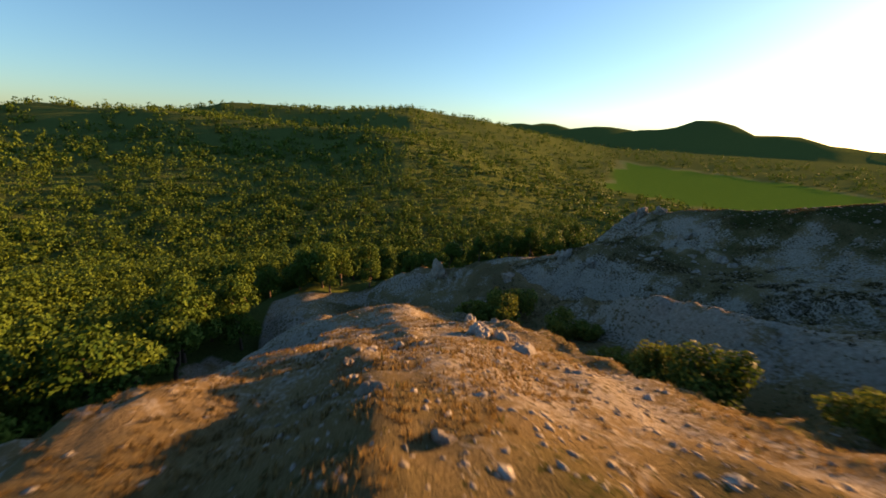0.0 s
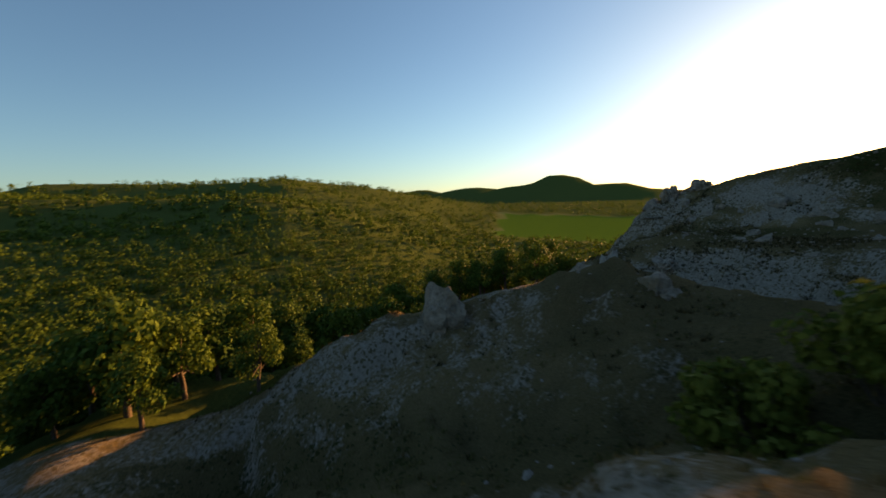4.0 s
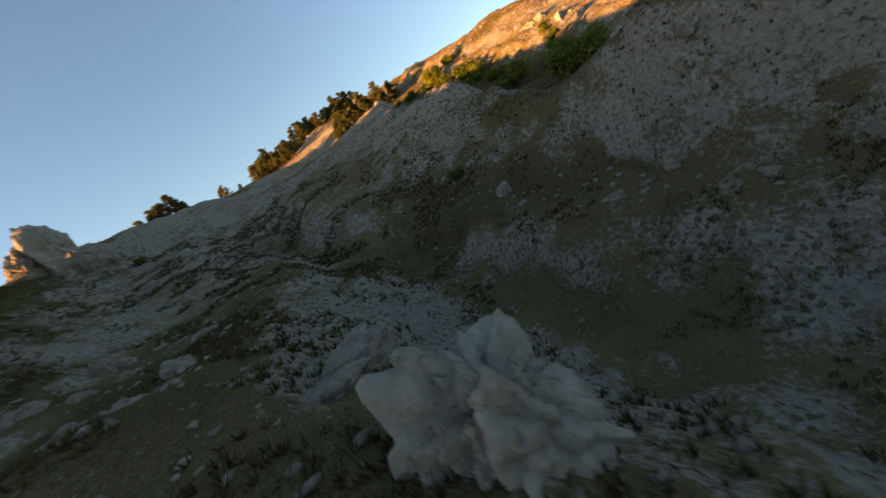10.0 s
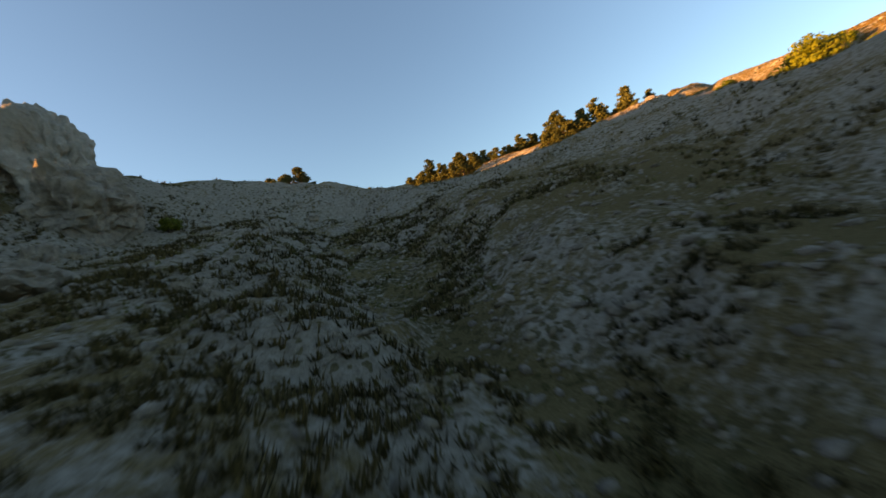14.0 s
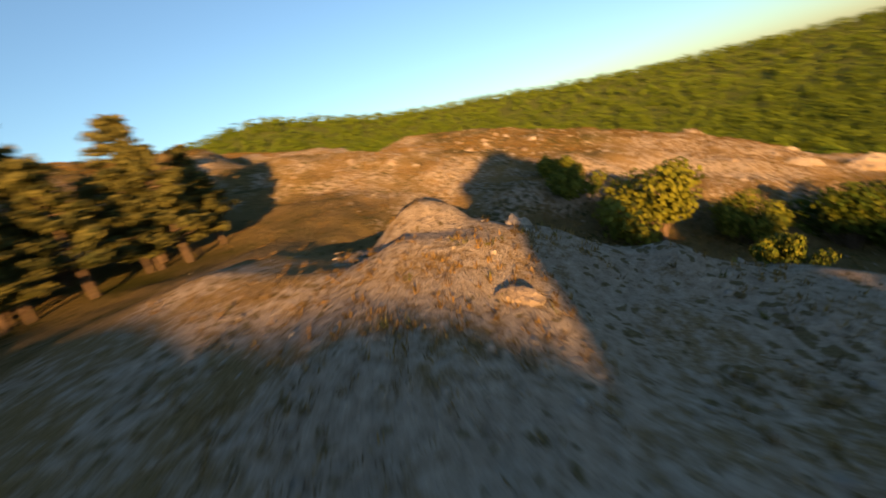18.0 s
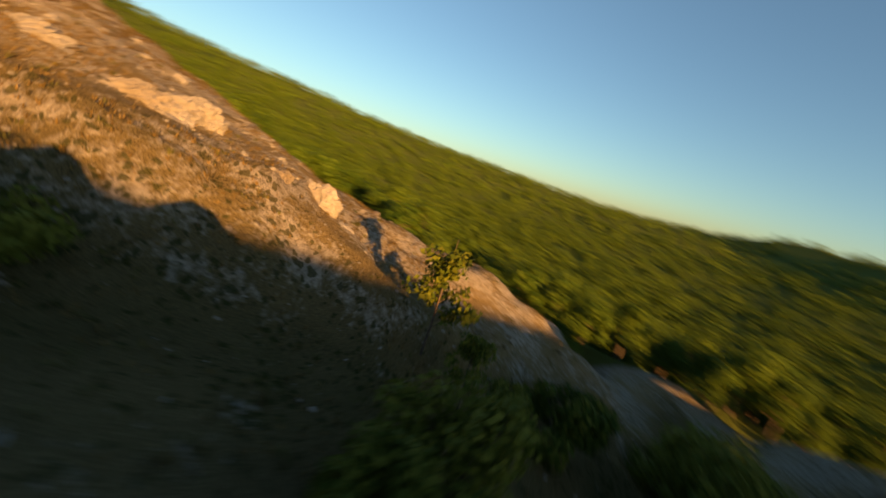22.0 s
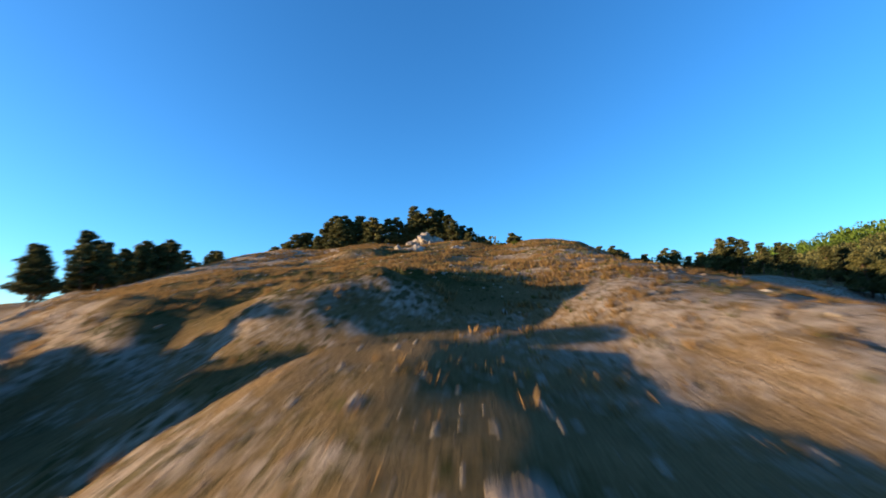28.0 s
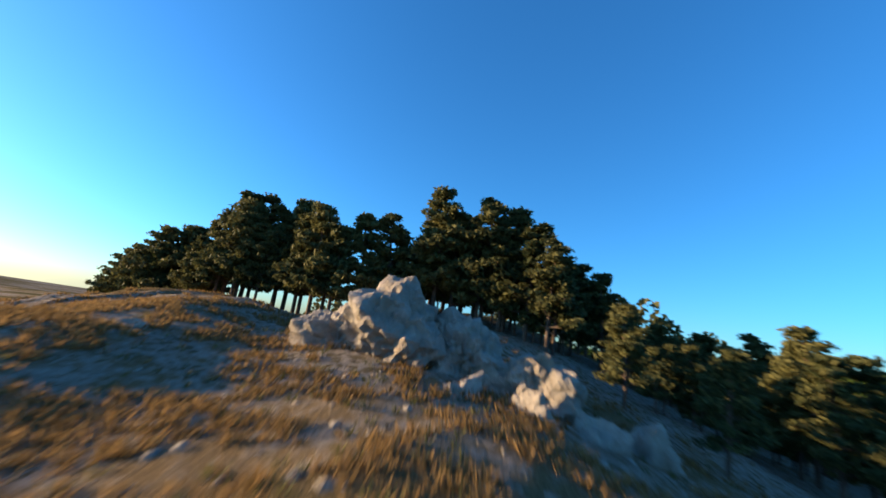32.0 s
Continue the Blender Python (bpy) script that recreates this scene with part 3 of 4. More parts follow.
# ---------------- rocks ----------------
def rock_mesh(name, seed, mat, size=(1, 1, 1), subdiv=3, craggy=0.35, squash=0.0):
    bm = bmesh.new()
    bmesh.ops.create_icosphere(bm, subdivisions=subdiv, radius=1.0)
    off = Vector((seed * 13.7, seed * 5.1, seed * 2.9))
    rng = np.random.default_rng(seed)
    normals = rng.normal(size=(15, 3)) * [1, 1, 0.7]
    normals /= np.linalg.norm(normals, axis=1)[:, None]
    depth = rng.uniform(0.62, 1.0, 15)
    for v in bm.verts:
        p = v.co.copy()
        # split faces cut the block, then weathering roughens it
        side = normals @ np.array(p)
        cut = float(np.min(np.where(side > 0.12, depth / np.maximum(side, 0.12), 2.0)))
        stretched = Vector((p.x, p.y, p.z * 0.5))
        d = min(cut, 1.25) - 1.0 + 0.1
        d += noise.fractal(stretched * 1.6 + off, 1.0, 2.0, 4) * craggy * 0.75
        near, second = noise.voronoi(stretched * 3.0 + off)[0][:2]
        d += min(0.0, second - near - 0.2) * craggy * 1.2
        d += noise.fractal(p * 5.0 + off, 1.0, 2.0, 3) * craggy * 0.3
        q = p * (1.0 + d)
        if squash:
            q.z = max(q.z, -squash)
        v.co = Vector((q.x * size[0], q.y * size[1], q.z * size[2]))
    me = bpy.data.meshes.new(name)
    bm.to_mesh(me)
    bm.free()
    me.materials.append(mat)
    return me


def clear_of_path(x, y, far, top):
    """Whether a thing of that reach and height stays clear of the flight line."""
    for t, eye, _ in PATH:
        if math.hypot(eye[0] - x, eye[1] - y) < far and eye[2] - 1.0 < top:
            return False
    return True


def place_rock(me, x, y, sink, turn=0.0, scale=1.0, name="rock", label="weathered grey limestone rock on the dry slope", group="rocks on the slope", tilt=(0, 0)):
    ob = new(name, me)
    z = float(ground(x, y)) - sink
    ob.matrix_world = pose(x, y, z, tilt[0], tilt[1], turn) @ Matrix.Scale(scale, 4)
    return tagged(ob, label, "rock", group)


def build_crag(name, label, x, y, top, shape, seed, mat, turn=0.0, subdiv=5, craggy=0.3, lean=(0, 0)):
    """A large outcrop whose top reaches the given height."""
    base = float(ground(x, y))
    half = (top - base + 1.2) / 2 / (1 + craggy * 0.3)
    me = rock_mesh(name, seed, mat, (shape[0], shape[1], half), subdiv, craggy)
    ob = new(name, me)
    ob.matrix_world = pose(x, y, base - 1.2 + half, lean[0], lean[1], turn)
    return tagged(ob, label, "rock")


def build_rocks():
    build_crag("rock_pillar", "tall weathered limestone pillar standing on the spur", 72.0, 20.2, 3.3, (2.3, 2.4, 1), 3, PALE_STONE, 20, 5, 0.3, (0, 6))
    build_crag("pillar_shoulder", "broken limestone shoulder below the pillar", 69.6, 21.4, -2.5, (2.8, 2.4, 1), 8, STONE, 50, 5, 0.36)
    build_crag("pillar_buttress", "grey limestone buttress beside the pillar", 73.6, 22.4, 0.2, (1.9, 2.1, 1), 11, STONE, 10, 5, 0.36)
    build_crag("skyline_rock", "small limestone block on the crest of the spur", 79.0, 29.9, -1.6, (1.3, 1.1, 1), 5, STONE, 0, 4, 0.3)
    build_crag("prow_crag", "jagged limestone crag at the end of the spur", 56.0, 70.6, -11.9, (2.1, 1.3, 1), 21, STONE, 35, 5, 0.62)
    build_crag("prow_crag", "bulging limestone crag below the crest", 55.0, 72.4, -14.0, (1.7, 1.2, 1), 22, STONE, 80, 5, 0.66)
    build_crag("prow_crag", "stepped limestone crag on the crest", 57.6, 68.0, -11.6, (1.9, 1.0, 1), 27, STONE, 60, 5, 0.62)
    build_crag("prow_crag", "dark limestone buttress under the crag", 52.4, 70.6, -16.0, (2.0, 1.4, 1), 28, STONE, 10, 5, 0.62)
    build_crag("knob_rock", "small rounded limestone knob on the crag", 56.4, 73.4, -13.7, (0.9, 0.8, 1), 24, STONE, 0, 4, 0.35)
    build_crag("pale_outcrop", "pale overhanging limestone outcrop in the gully", 38.6, 66.0, -18.6, (1.15, 0.85, 1), 31, PALE_STONE, 35, 5, 0.6, (0, 14))
    build_crag("gully_ledge", "broken limestone ledge in the gully", 41.8, 62.1, float(ground(41.8, 62.1)) + 0.6, (1.9, 0.9, 1), 33, STONE, 50, 5, 0.46)
    build_crag("gully_ledge", "low limestone rib on the scree", 39.8, 70.3, float(ground(39.8, 70.3)) + 0.6, (1.7, 0.7, 1), 34, STONE, 70, 5, 0.46)
    build_crag("rock_fin", "thin dark limestone fin on the spur's nose", 14.6, 57.2, -17.8, (0.7, 1.5, 1), 35, STONE, 20, 4, 0.35)
    build_crag("gully_rock", "grey limestone rib beside the gully", 61.6, 30.1, float(ground(61.6, 30.1)) + 0.8, (1.6, 2.6, 1), 38, STONE, 40, 4, 0.34)
    build_crag("summit_outcrop", "white craggy limestone outcrop before the pines", 27.6, -71.6, 13.0, (1.9, 1.6, 1), 41, PALE_STONE, 20, 5, 0.4)
    for k, (x, y, top, a, b, label) in enumerate(((29.4, -71.0, 12.2, 1.3, 1.0, "white limestone shoulder of the outcrop"), (25.6, -72.0, 12.3, 1.6, 1.2, "broken white limestone shoulder of the outcrop"), (23.6, -72.2, 11.4, 1.5, 1.0, "low white limestone block by the outcrop"))):
        build_crag("summit_block", label, x, y, top, (a, b, 1), 141 + k, PALE_STONE, -20 * k, 5, 0.42)
    for k, (x, y, top) in enumerate(((23.0, -70.0, 10.6), (21.8, -70.3, 10.4), (20.2, -71.5, 10.0), (24.6, -69.8, 10.7))):
        build_crag("summit_ledge", "broken limestone ledge in the grass", x, y, top, (0.75, 0.42, 1), 151 + k, PALE_STONE, -25 + 30 * k, 4, 0.42)
    for k, (x, y, a, b, turn) in enumerate(((22.9, -46.6, 0.9, 0.6, 20), (21.9, -44.9, 0.7, 0.5, 70), (24.2, -45.4, 0.7, 0.45, 110), (18.9, -46.6, 0.8, 0.6, -20), (17.6, -44.9, 0.7, 0.45, 40))):
        build_crag("slope_outcrop", "low broken limestone outcrop in dry grass", x, y, float(ground(x, y)) + 0.6 - 0.05 * k, (1.3 * a, 1.3 * b, 1), 47 + k, PALE_STONE, turn, 5, 0.48)
    build_crag("grass_slab", "flat pale limestone slab in the grass", 15.4, -65.5, 8.3, (1.8, 1.0, 1), 57, PALE_STONE, 30, 4, 0.3)
    build_crag("crest_rock", "sunlit limestone knob on the spur's crest", 30.3, 4.6, float(ground(30.3, 4.6)) + 0.35, (0.62, 0.5, 1), 61, PALE_STONE, 0, 4, 0.34)
    for k, (x, y, a, b, turn) in enumerate(((11.8, 18.2, 1.7, 0.9, 80), (12.2, 21.5, 1.6, 0.9, 95), (10.9, 22.8, 1.4, 0.8, 60), (11.6, 27.2, 0.8, 0.5, 80))):
        build_crag("brow_crag", "craggy sunlit limestone rib with dark clefts", x, y, float(ground(x, y)) + 0.3 + 0.1 * (k % 3), (a, b, 1), 171 + k, PALE_STONE, turn, 5, 0.42)
    for k, (x, y, a, b) in enumerate(((26.1, 10.4, 0.9, 0.7), (27.6, 14.2, 0.7, 0.5))):
        build_crag("crest_crag", "weathered limestone ledge along the crest", x, y, float(ground(x, y)) + 0.35, (a, b, 1), 191 + k, PALE_STONE, 40 * k, 4, 0.4)
    rng = np.random.default_rng(4)
    ribs = [rock_mesh("outcrop", 500 + k, STONE, (1.0, rng.uniform(0.5, 0.8), rng.uniform(0.6, 0.95)), 4, 0.4) for k in range(6)]
    areas = (((44, 57), (46, 71), 40), ((52, 68), (24, 46), 26), ((52, 68), (6, 24), 20), ((22, 34), (46, 62), 12))
    for (x0, x1), (y0, y1), count in areas:
        for _ in range(count):
            x, y, s = rng.uniform(x0, x1), rng.uniform(y0, y1), rng.uniform(0.3, 0.7) + 0.6 * rng.random() ** 3
            if clear_of_path(x, y, s + 1.5, float(ground(x, y)) + s):
                place_rock(ribs[rng.integers(6)], x, y, s * 0.6, rng.uniform(0, 360), s, "outcrop", "grey limestone outcrop breaking through the scree", "outcrops on the slopes", (rng.uniform(-20, 20), rng.uniform(-20, 20)))
    shapes = [rock_mesh("rock", 100 + k, STONE if k % 2 else PALE_STONE, (1, rng.uniform(0.6, 0.95), rng.uniform(0.5, 0.9)), 3, 0.36) for k in range(7)]
    stretches = ((FIRST_SPUR, 5.0, 70), (FIRST_SPUR_BROW, 5.5, 100), (UPPER_SLOPE[:8], 8.0, 70), (SECOND_SPUR[2:12], 4.0, 6))
    for line, wide, count in stretches:
        pts = np.array(densify(line, 0.5))
        for _ in range(count):
            p = pts[rng.integers(len(pts))]
            s = 0.10 + 0.30 * rng.random() ** 3
            x, y = p[0] + rng.normal() * wide * 0.6, p[1] + rng.normal() * 2
            place_rock(shapes[rng.integers(7)], x, y, s * 0.4, rng.uniform(0, 360), s, tilt=(rng.uniform(-25, 25), rng.uniform(-25, 25)))


build_rocks()


def build_rubble():
    """Loose stones over the crests, too many to count."""
    rng = np.random.default_rng(21)
    for name, mat, lines, count, big, label in (
            ("crest_rubble", PALE_STONE, (FIRST_SPUR, FIRST_SPUR_BROW, FIRST_SPUR_BROW, FIRST_SPUR_MIDDLE, SECOND_SPUR[2:13]), 5500, 0.085, "loose pale limestone rubble on the crests"),
            ("slope_rubble", PALE_STONE, (UPPER_SLOPE[:8], UPPER_SLOPE[:8], UPPER_EAST, UPPER_MIDDLE), 3600, 0.10, "pale stones strewn through the dry grass"),
            ("gully_rubble", STONE, (GULLY[:6], THIRD_FLANK, SECOND_EAST, THIRD_SPUR[1:7]), 8000, 0.17, "grey limestone rubble on the scree slopes")):
        base = bmesh.new()
        bmesh.ops.create_icosphere(base, subdivisions=1, radius=1.0)
        v0 = np.array([tuple(v.co) for v in base.verts])
        f0 = np.array([[v.index for v in f.verts] for f in base.faces])
        base.free()
        pos = []
        for line in lines:
            pts = np.array(densify(line, 0.5))
            p = pts[rng.integers(len(pts), size=count // len(lines))]
            pos.append(p[:, :2] + rng.normal(size=(len(p), 2)) * [4.6, 3.0])
        pos = np.concatenate(pos)
        n = len(pos)
        size = big * (0.25 + 1.1 * rng.random(n) ** 3)
        shape = size[:, None] * rng.uniform(0.55, 1.2, (n, 3)) * [1, 1, 0.55]
        a = rng.uniform(0, 2 * math.pi, n)
        v = v0[None] * (1 + 0.28 * rng.normal(size=(n, len(v0), 1))) * shape[:, None]
        c, s_ = np.cos(a)[:, None], np.sin(a)[:, None]
        z = ground(pos[:, 0], pos[:, 1])
        v = np.stack([v[..., 0] * c - v[..., 1] * s_ + pos[:, :1], v[..., 0] * s_ + v[..., 1] * c + pos[:, 1:], v[..., 2] + (z + size * 0.02)[:, None]], -1)
        f = (f0[None] + (np.arange(n) * len(v0))[:, None, None]).reshape(-1, 3)
        me = bpy.data.meshes.new(name)
        me.vertices.add(v.shape[0] * v.shape[1])
        me.vertices.foreach_set("co", v.reshape(-1).astype(np.float32))
        me.loops.add(f.size)
        me.loops.foreach_set("vertex_index", f.ravel().astype(np.int32))
        me.polygons.add(len(f))
        me.polygons.foreach_set("loop_start", np.arange(0, f.size, 3, dtype=np.int32))
        me.materials.append(mat)
        me.update(calc_edges=True)
        tagged(new(name, me), label, "stones", kind="stuff")


build_rubble()


# ---------------- trees ----------------
def broadleaf_parts(seed, height, spread, leaf_mat, clumps, leaves, leaf_size):
    """A trunk with limbs, and a crown of leaf clumps on them."""
    rng = np.random.default_rng(seed)
    verts, faces = [], []
    lean = rng.normal(size=2) * 0.05 * height
    fork = height * rng.uniform(0.28, 0.4)
    stem = [(0, 0, -0.5), (lean[0] * 0.3, lean[1] * 0.3, fork * 0.6), (lean[0], lean[1], fork), (lean[0] * 1.6, lean[1] * 1.6, height * 0.72)]
    tube(verts, faces, stem, [height * 0.032, height * 0.026, height * 0.02, height * 0.006])
    pts, face = [], []
    for k in range(clumps):
        a = 2 * math.pi * (k + rng.uniform(-0.3, 0.3)) * 0.618
        level = rng.uniform(0.25, 1.0) ** 0.8
        out = spread * (0.95 - 0.72 * max(0, level - 0.45) / 0.55) * rng.uniform(0.45, 1.0)
        c = np.array([lean[0] + math.cos(a) * out, lean[1] + math.sin(a) * out, fork * 0.75 + (height - fork * 0.75) * level - 0.1 * height])
        if k % 2 == 0:
            tube(verts, faces, [(lean[0], lean[1], fork * rng.uniform(0.8, 1.1)), tuple(c * [0.55, 0.55, 1] + [0, 0, -0.12 * height]), tuple(c)], [height * 0.012, height * 0.008, height * 0.003], 5)
        r = height * rng.uniform(0.10, 0.19)
        p = c + ball_points(leaves // clumps, rng, 0.5) * [r * 1.15, r * 1.15, r * 0.85]
        pts.append(p)
        face.append(outward(p, c))
    pts = np.concatenate(pts)
    return mesh_from("trunk", verts, faces, BARK, True), quads_mesh("crown", leaf_quads(pts, leaf_size, rng, 0.25, 1.0, np.concatenate(face)), leaf_mat)


def pine_parts(seed, height):
    rng = np.random.default_rng(seed)
    verts, faces = [], []
    lean = rng.normal(size=2) * 0.06 * height
    path = [(lean[0] * t * t, lean[1] * t * t, -0.5 + (height * 0.96 + 0.5) * t) for t in (0, 0.3, 0.6, 0.85, 1)]
    tube(verts, faces, path, [height * r for r in (0.021, 0.018, 0.013, 0.007, 0.003)])
    pts = []
    levels = rng.integers(9, 12)
    for k in range(levels):
        t = 0.24 + 0.76 * k / (levels - 1)
        wide = height * (0.34 * (1.03 - t) ** 0.55 + 0.03) * rng.uniform(0.7, 1.15)
        for j in range(rng.integers(4, 7)):
            a = rng.uniform(0, 2 * math.pi)
            out = wide * rng.uniform(0.55, 1.0)
            root = np.array([lean[0] * t * t, lean[1] * t * t, height * t * 0.97])
            tip = root + [math.cos(a) * out, math.sin(a) * out, out * rng.uniform(0.05, 0.45)]
            tube(verts, faces, [tuple(root), tuple((root + tip) / 2 - [0, 0, 0.04 * out]), tuple(tip)], [height * 0.006, height * 0.004, height * 0.0015], 4)
            for q in (0.6, 0.95):
                r = height * rng.uniform(0.035, 0.06)
                pts.append(root + (tip - root) * q + ball_points(44, rng, 0.2) * [r * 1.5, r * 1.5, r * 0.7])
    return mesh_from("trunk", verts, faces, BARK, True), quads_mesh("crown", leaf_quads(np.concatenate(pts), 0.085, rng, 0.1, 2.4), NEEDLE)


def tree_of(name, parts, x, y, turn, scale, label, group, sink=0.1, names=("trunk", "crown")):
    trunk, crown = parts
    base = new(name)
    base.empty_display_size = 0.5
    base.matrix_world = pose(x, y, float(ground(x, y)) - sink, 0, 0, turn) @ Matrix.Scale(scale, 4)
    child(names[0], trunk, base)
    child(names[1], crown, base)
    return tagged(base, label, "tree", group)


PATH_XY = np.array([eye for _, eye, _ in PATH])


def build_wood():
    rng = np.random.default_rng(12)
    kinds = [broadleaf_parts(200 + k, h, s, LEAF, 18, 2300, 0.165) for k, (h, s) in enumerate(((8.5, 3.0), (7.5, 2.8), (9.5, 3.3), (7.0, 2.4), (8.0, 3.4)))]
    made, spots = 0, []
    while made < 280:
        x, y = (rng.uniform(-42, -8), rng.uniform(-25, 60)) if made % 2 == 0 else (rng.uniform(-25, 60), rng.uniform(44, 112))
        if not wooded(np.array(x), np.array(y)) or any((x - a) ** 2 + (y - b) ** 2 < 7.5 for a, b in spots):
            continue
        s = rng.uniform(0.7, 1.1)
        if not clear_of_path(x, y, 7.0 + 3.0 * s, float(ground(x, y)) + 9 * s + 2.0):
            s *= 0.55
            if not clear_of_path(x, y, 3.0 * s, float(ground(x, y)) + 9 * s):
                made += 0.02
                continue
        spots.append((x, y))
        tree_of("broadleaf_tree", kinds[rng.integers(5)], x, y, rng.uniform(0, 360), s, "green broadleaf tree in the dense hillside wood", "trees of the wood")
        made = int(made) + 1
    # the rest of the wood, as one canopy of single crowns
    n = 60000
    r = 30 * (40.0) ** rng.uniform(0, 1, n)
    a = rng.uniform(-math.pi, math.pi, n)
    x, y = 0 + r * np.sin(a), 20 + r * np.cos(a)
    keep = wooded(x, y)
    keep &= ~((x > -42) & (y > -25) & (y < 60) & (x < -8))
    keep &= ~((x > -25) & (x < 60) & (y > 44) & (y < 112))
    x, y, r = x[keep], y[keep], r[keep]
    order = rng.permutation(len(x))[:19000]
    x, y, r = x[order], y[order], r[order]
    z = ground(x, y)
    size = 2.6 * rng.uniform(0.75, 1.25, len(x)) * (1 + 0.4 * np.clip((r - 200) / 800, 0, 1))
    quads = []
    for lo, hi, count, leaf in ((0, 130, 210, 0.26), (130, 300, 84, 0.42), (300, 2000, 34, 0.8)):
        pick = (r >= lo) & (r < hi)
        k = int(pick.sum())
        if not k:
            continue
        d = np.stack([ball_points(count, rng, 0.6) for _ in range(12)])[rng.integers(12, size=k)]
        d = d + 0.22 * np.sin(d * 5 + rng.uniform(0, 6, (k, 1, 3)))
        c = np.stack([x[pick], y[pick], z[pick] + size[pick] * (1.5 if hi < 200 else 0.85)], -1)[:, None]
        p = c + d * size[pick][:, None, None] * [1.0, 1.0, 1.25]
        quads.append(leaf_quads(p.reshape(-1, 3), leaf, rng, 0.2, 1.0, outward(p, c, 0.1).reshape(-1, 3)))
    tagged(new("woodland", quads_mesh("woodland", np.concatenate(quads), LEAF)), "dense green broadleaf wood over the hills", "woodland", kind="stuff")


build_wood()


def build_pines():
    rng = np.random.default_rng(7)
    kinds = [pine_parts(300 + k, h) for k, h in enumerate((8.0, 9.0, 7.2, 8.4, 6.6))]
    belts = (([(74, -34), (72, -50), (70, -66), (66, -78)], 20, 4.0, 0.6), ([(68, -82), (56, -82), (46, -81), (38, -83), (30, -86), (23, -84)], 60, 2.0, 1.0), ([(38, -90), (22, -91), (8, -97)], 40, 4.0, 0.8), ([(21, -79), (16, -83), (11, -89)], 12, 2.0, 0.45), ([(8, -97), (-8, -106), (-25, -118)], 14, 4.5, 0.9), ([(78, -4), (74, -7), (69, -11)], 18, 1.5, 0.72), ([(25, -8), (31, -9), (37, -10)], 34, 1.6, 0.6), ([(14, -80), (4, -88), (-8, -94), (-22, -98), (-40, -100)], 56, 2.5, 0.75), ([(2, -80), (-8, -70), (-18, -60), (-27, -46), (-36, -30)], 74, 2.0, 0.5), ([(47, -26), (57, -38), (63, -52), (65, -68)], 46, 2.5, 0.7))
    for line, count, wide, size in belts:
        pts = np.array(densify([(a, b, 0) for a, b in line], 0.5))
        for _ in range(count):
            p = pts[rng.integers(len(pts))]
            x, y = p[0] + rng.normal() * wide * 0.6, p[1] - abs(rng.normal()) * wide
            tree_of("pine_tree", kinds[rng.integers(5)], x, y, rng.uniform(0, 360), rng.uniform(0.7, 1.15) * size, "dark green pine with bare reddish trunk on the hilltop", "pines along the hilltop")
    # one row of single pines close behind the outcrop
    for x, y, s in ((39, -82, 0.98), (33, -85.5, 1.08), (28.3, -87, 1.05), (24.6, -85, 0.85), (48, -82, 0.85), (43, -83, 0.9), (20.8, -77.5, 0.5), (18.2, -74.5, 0.42)):
        tree_of("pine_tree", kinds[int(x) % 5], x, y, 40 * x, s, "dark green pine behind the white outcrop", "pines along the hilltop")
    n = 1000
    x, y = rng.uniform(-140, 95, n), rng.uniform(-190, -94, n)
    ok = (y < -104 - 0.32 * np.clip(-x, 0, 200)) & (y < -0.1 * x - 96)
    x, y = x[ok], y[ok]
    z = ground(x, y)
    d = np.stack([ball_points(160, rng, 0.45) for _ in range(8)])[rng.integers(8, size=len(x))]
    p = np.stack([x, y, z + 5.6], -1)[:, None] + d * [2.0, 2.0, 3.0]
    tagged(new("pine_wood", quads_mesh("pine_wood", leaf_quads(p.reshape(-1, 3), 0.3, rng, 0.1, 1.3), NEEDLE)), "dark pine wood behind the hilltop", "woodland", kind="stuff")


build_pines()


def shrub_parts(seed, height, wide):
    """A low shrub: several stems from the ground and a broad leafy crown down to it."""
    rng = np.random.default_rng(seed)
    verts, faces, pts, face = [], [], [], []
    for k in range(16):
        a = 2.4 * k + rng.uniform(-0.4, 0.4)
        out = wide * (0.25 + 0.75 * ((k * 0.381) % 1.0)) * rng.uniform(0.75, 1.05)
        top = height * (1.0 - 0.55 * (out / wide) ** 2) * rng.uniform(0.72, 1.0)
        tip = np.array([math.cos(a) * out, math.sin(a) * out, top])
        tube(verts, faces, [(0.1 * math.cos(a), 0.1 * math.sin(a), -0.3), tuple(tip * [0.45, 0.45, 0.5]), tuple(tip)], [0.05, 0.035, 0.01], 5)
        for q in (0.55, 0.9):
            r = height * rng.uniform(0.14, 0.22)
            c = tip * [1, 1, q] * [q ** 0.4, q ** 0.4, 1]
            p = c + ball_points(110, rng, 0.35) * [r * 1.25, r * 1.25, r]
            pts.append(p)
            face.append(outward(p, c))
    return mesh_from("trunk", verts, faces, BARK, True), quads_mesh("crown", leaf_quads(np.concatenate(pts), 0.08, rng, 0.15, 1.4, np.concatenate(face)), BUSH_LEAF)


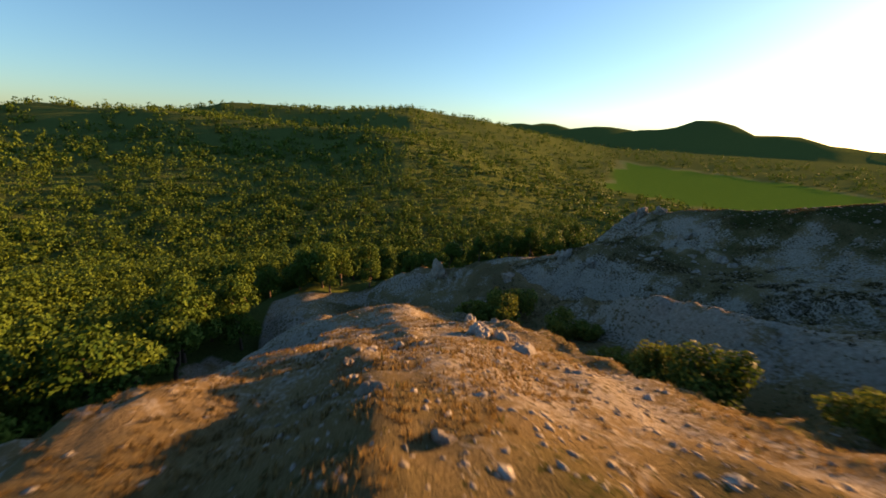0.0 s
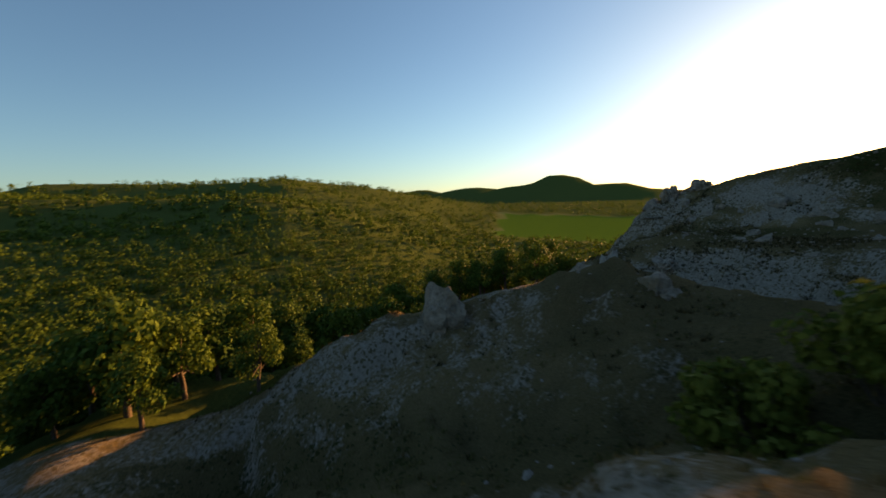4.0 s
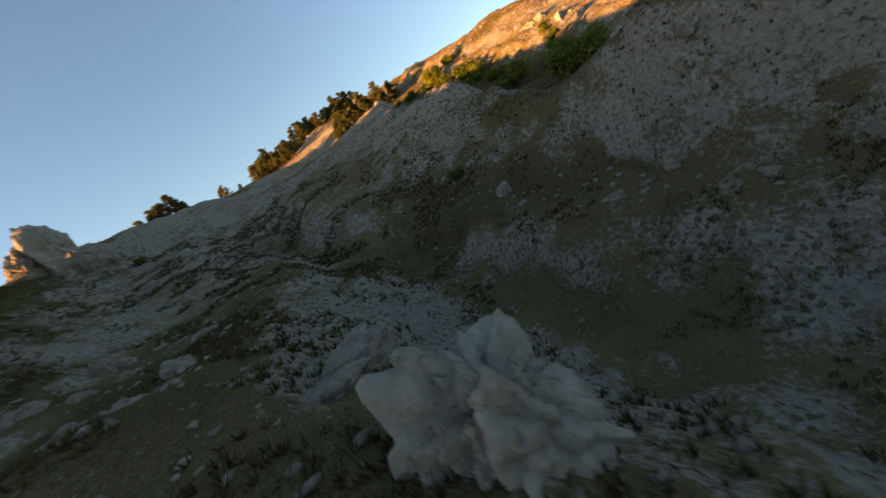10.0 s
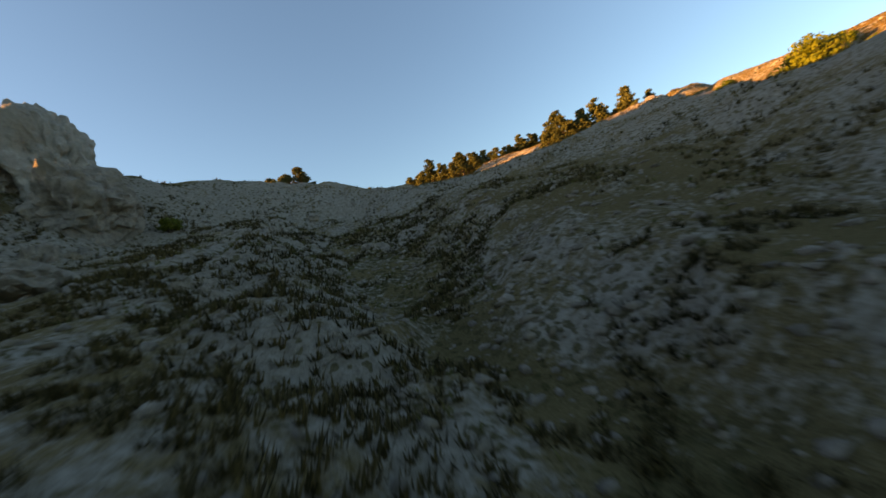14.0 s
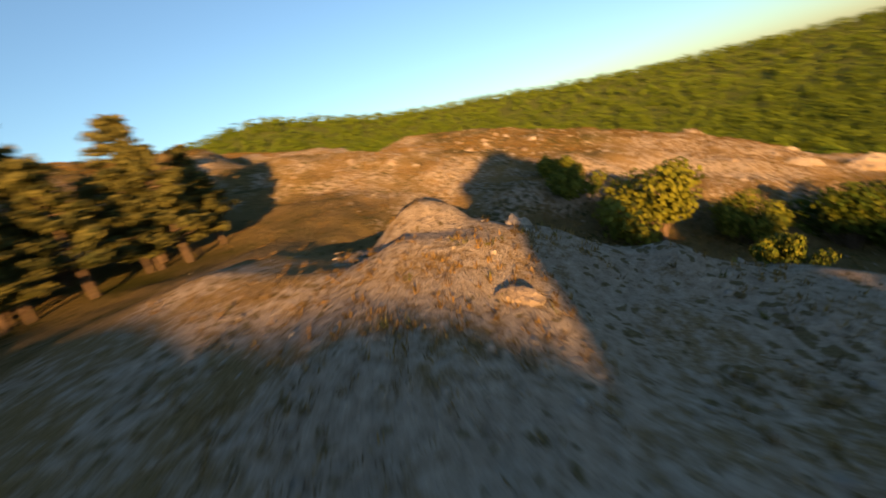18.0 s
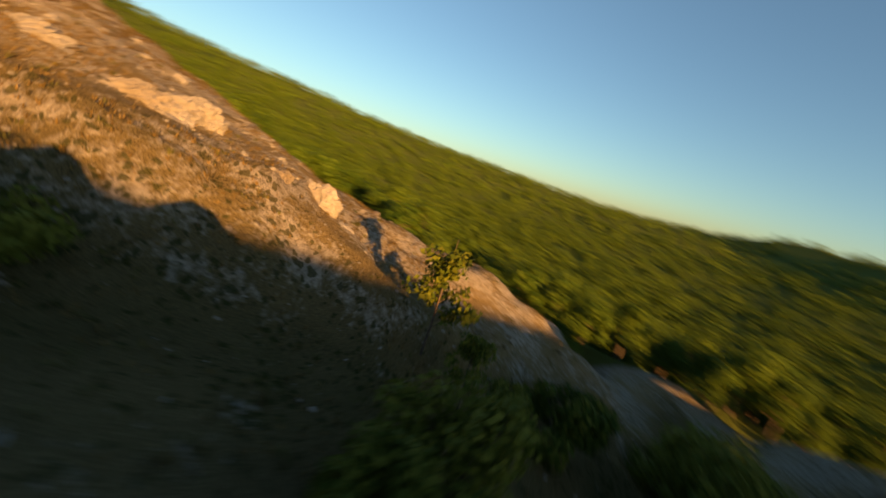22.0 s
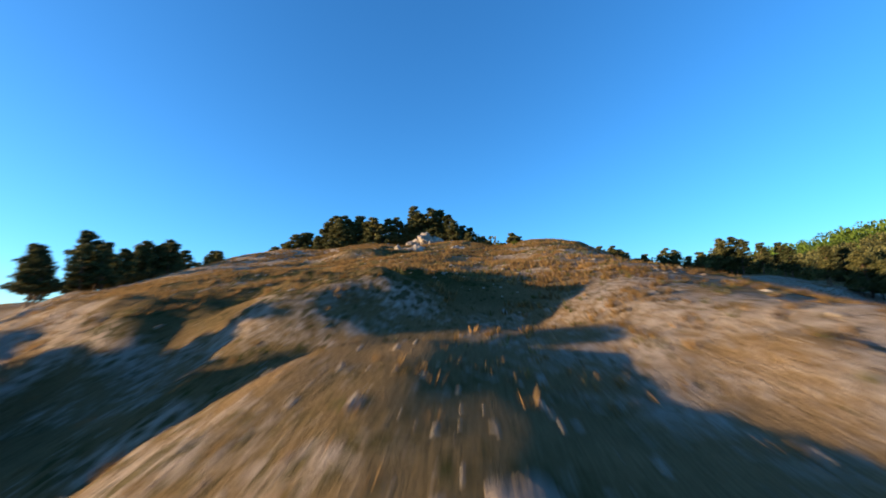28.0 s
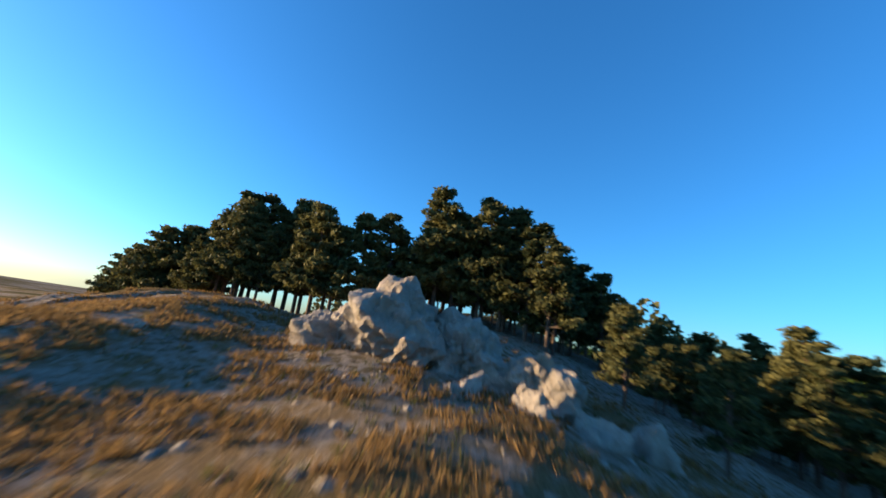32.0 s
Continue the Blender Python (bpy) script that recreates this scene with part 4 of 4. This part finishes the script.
def build_bushes():
    kinds = [shrub_parts(400 + k, h, w) for k, (h, w) in enumerate(((3.0, 2.3), (2.4, 2.2), (3.6, 2.4)))]
    spots = ((22.3, 9.2, 2, 1.0), (20.4, 6.2, 1, 0.65), (21.6, 12.4, 0, 0.7), (17.6, 5.4, 1, 0.6), (20.0, 16.8, 2, 0.9), (19.4, 19.4, 0, 0.85), (28.8, 10.6, 1, 0.4), (18.2, 40.4, 0, 1.0), (20.0, 39.4, 2, 0.95), (16.4, 42.4, 1, 1.0), (16.4, 36.6, 1, 0.9), (20.6, 31.4, 2, 0.75), (21.8, 30.0, 1, 0.7), (19.2, 22.5, 1, 0.7), (16.2, 34.2, 1, 0.45), (32.8, 40.2, 1, 0.4), (66.6, 18.6, 1, 0.45), (24.6, 1.0, 1, 0.6), (12.4, -51.2, 1, 0.22), (14.2, -52.8, 1, 0.2))
    for k, (x, y, kind, s) in enumerate(spots):
        if clear_of_path(x, y, 2.2 * s, float(ground(x, y)) + 3.6 * s):
            ob = tree_of("bush", kinds[kind], x, y, 67 * k, s, "leafy green bush with sunlit yellow tips in the hollow", "bushes in the hollow", names=("trunk", "crown"))
            tagged(ob, category="bush")


def sapling_parts(seed, height):
    """A thin crooked stem with steep twigs and sparse feathery leaves."""
    rng = np.random.default_rng(seed)
    verts, faces, pts = [], [], []
    stem = [(0, 0, -0.4), (0.12, 0.05, height * 0.3), (0.0, 0.18, height * 0.62), (0.25, 0.1, height)]
    tube(verts, faces, stem, [0.075, 0.06, 0.04, 0.012])
    for k in range(22):
        q = rng.uniform(0.3, 0.98)
        a = 2.4 * k + rng.uniform(-0.5, 0.5)
        out = height * 0.3 * (1.15 - q) * rng.uniform(0.6, 1.2) + 0.15
        foot = np.array([0.1, 0.1, height * q * 0.88])
        tip = foot + [math.cos(a) * out, math.sin(a) * out, out * rng.uniform(0.5, 1.1)]
        tube(verts, faces, [tuple(foot), tuple((foot + tip) / 2 + [0, 0, 0.08]), tuple(tip)], [0.022, 0.015, 0.005], 5)
        r = rng.uniform(0.35, 0.65)
        pts.append(tip - [0, 0, 0.05] + ball_points(46, rng, 0.2) * [r * 1.2, r * 1.2, r * 0.8])
        pts.append((foot + tip) / 2 + ball_points(20, rng, 0.2) * r * 0.7)
    return mesh_from("trunk", verts, faces, BARK, True), quads_mesh("crown", leaf_quads(np.concatenate(pts), 0.09, rng, 0.15, 1.6), BUSH_LEAF)


build_bushes()
for _x, _y, _turn, _s in ((15.8, 31.4, 20, 0.6), (16.9, 32.6, 150, 0.42)):
    _sapling = tree_of("sapling", sapling_parts(440 + _turn, 6.2), _x, _y, _turn, _s, "slender sapling with sparse yellow-green leaves", "saplings in the hollow", names=("trunk", "crown"))
    tagged(_sapling, category="tree")


# ---------------- grass ----------------
def build_grass():
    rng = np.random.default_rng(9)
    for name, mat, lines, count, tall, label in (
            ("dry_grass", GRASS, (FIRST_SPUR, FIRST_SPUR_SHOULDER, FIRST_SPUR_MIDDLE, FIRST_SPUR_BROW, SECOND_SPUR[1:11]), 20000, 0.75, "short dry yellow grass tufts between the stones"),
            ("tussock_grass", GRASS, (UPPER_SLOPE[:8], UPPER_SLOPE[:8], UPPER_MIDDLE, UPPER_EAST, UPPER_BACK), 42000, 1.1, "dry golden tussock grass on the upper slope"),
            ("green_grass", SEDGE, (HOLLOW, UPPER_SLOPE[:8], GULLY[:5], UPPER_MIDDLE), 9000, 0.9, "greenish grass tufts on the slope"),
            ("heath", HEATH, (GULLY[:7], THIRD_FLANK, THIRD_FLANK, SECOND_EAST, THIRD_SPUR[1:8]), 34000, 1.15, "low brown heath tufts scattered over the scree")):
        x, y = [], []
        for line in lines:
            pts = np.array(densify(line, 0.5))
            p = pts[rng.integers(len(pts), size=count // len(lines))]
            x.append(p[:, 0] + rng.normal(size=len(p)) * 6.5 * (1.3 if name == "heath" else 1))
            y.append(p[:, 1] + rng.normal(size=len(p)) * 3.0)
        x, y = np.concatenate(x), np.concatenate(y)
        ok = (fractal(x, y, 1.2 if name == "tussock_grass" else 2.2, 3, 88) > (0.02 if name in ("heath", "tussock_grass") else -0.12)) & ~wooded(x, y)
        x, y = x[ok], y[ok]
        root = np.stack([x, y, ground(x, y) - 0.03], -1)
        quads = []
        wide = tall * rng.uniform(0.05, 0.16, len(x))
        for k in range(11):
            a = rng.uniform(0, 2 * math.pi, len(x))
            h, w = tall * rng.uniform(0.05, 0.2, len(x)), tall * rng.uniform(0.012, 0.034, len(x))
            out = np.stack([np.cos(a), np.sin(a), np.zeros_like(a)], -1)
            side = np.stack([-np.sin(a), np.cos(a), np.zeros_like(a)], -1) * w[:, None]
            foot = root + out * (wide * rng.uniform(0.1, 1.0, len(x)))[:, None]
            tip = foot + out * (h * rng.uniform(0.3, 0.9, len(x)))[:, None] + np.array([0, 0, 1.0]) * h[:, None]
            quads.append(np.stack([foot - side, foot + side, tip + side * 0.15, tip - side * 0.15], 1))
        tagged(new(name, quads_mesh(name, np.concatenate(quads), mat)), label, "grass", kind="stuff")


build_grass()
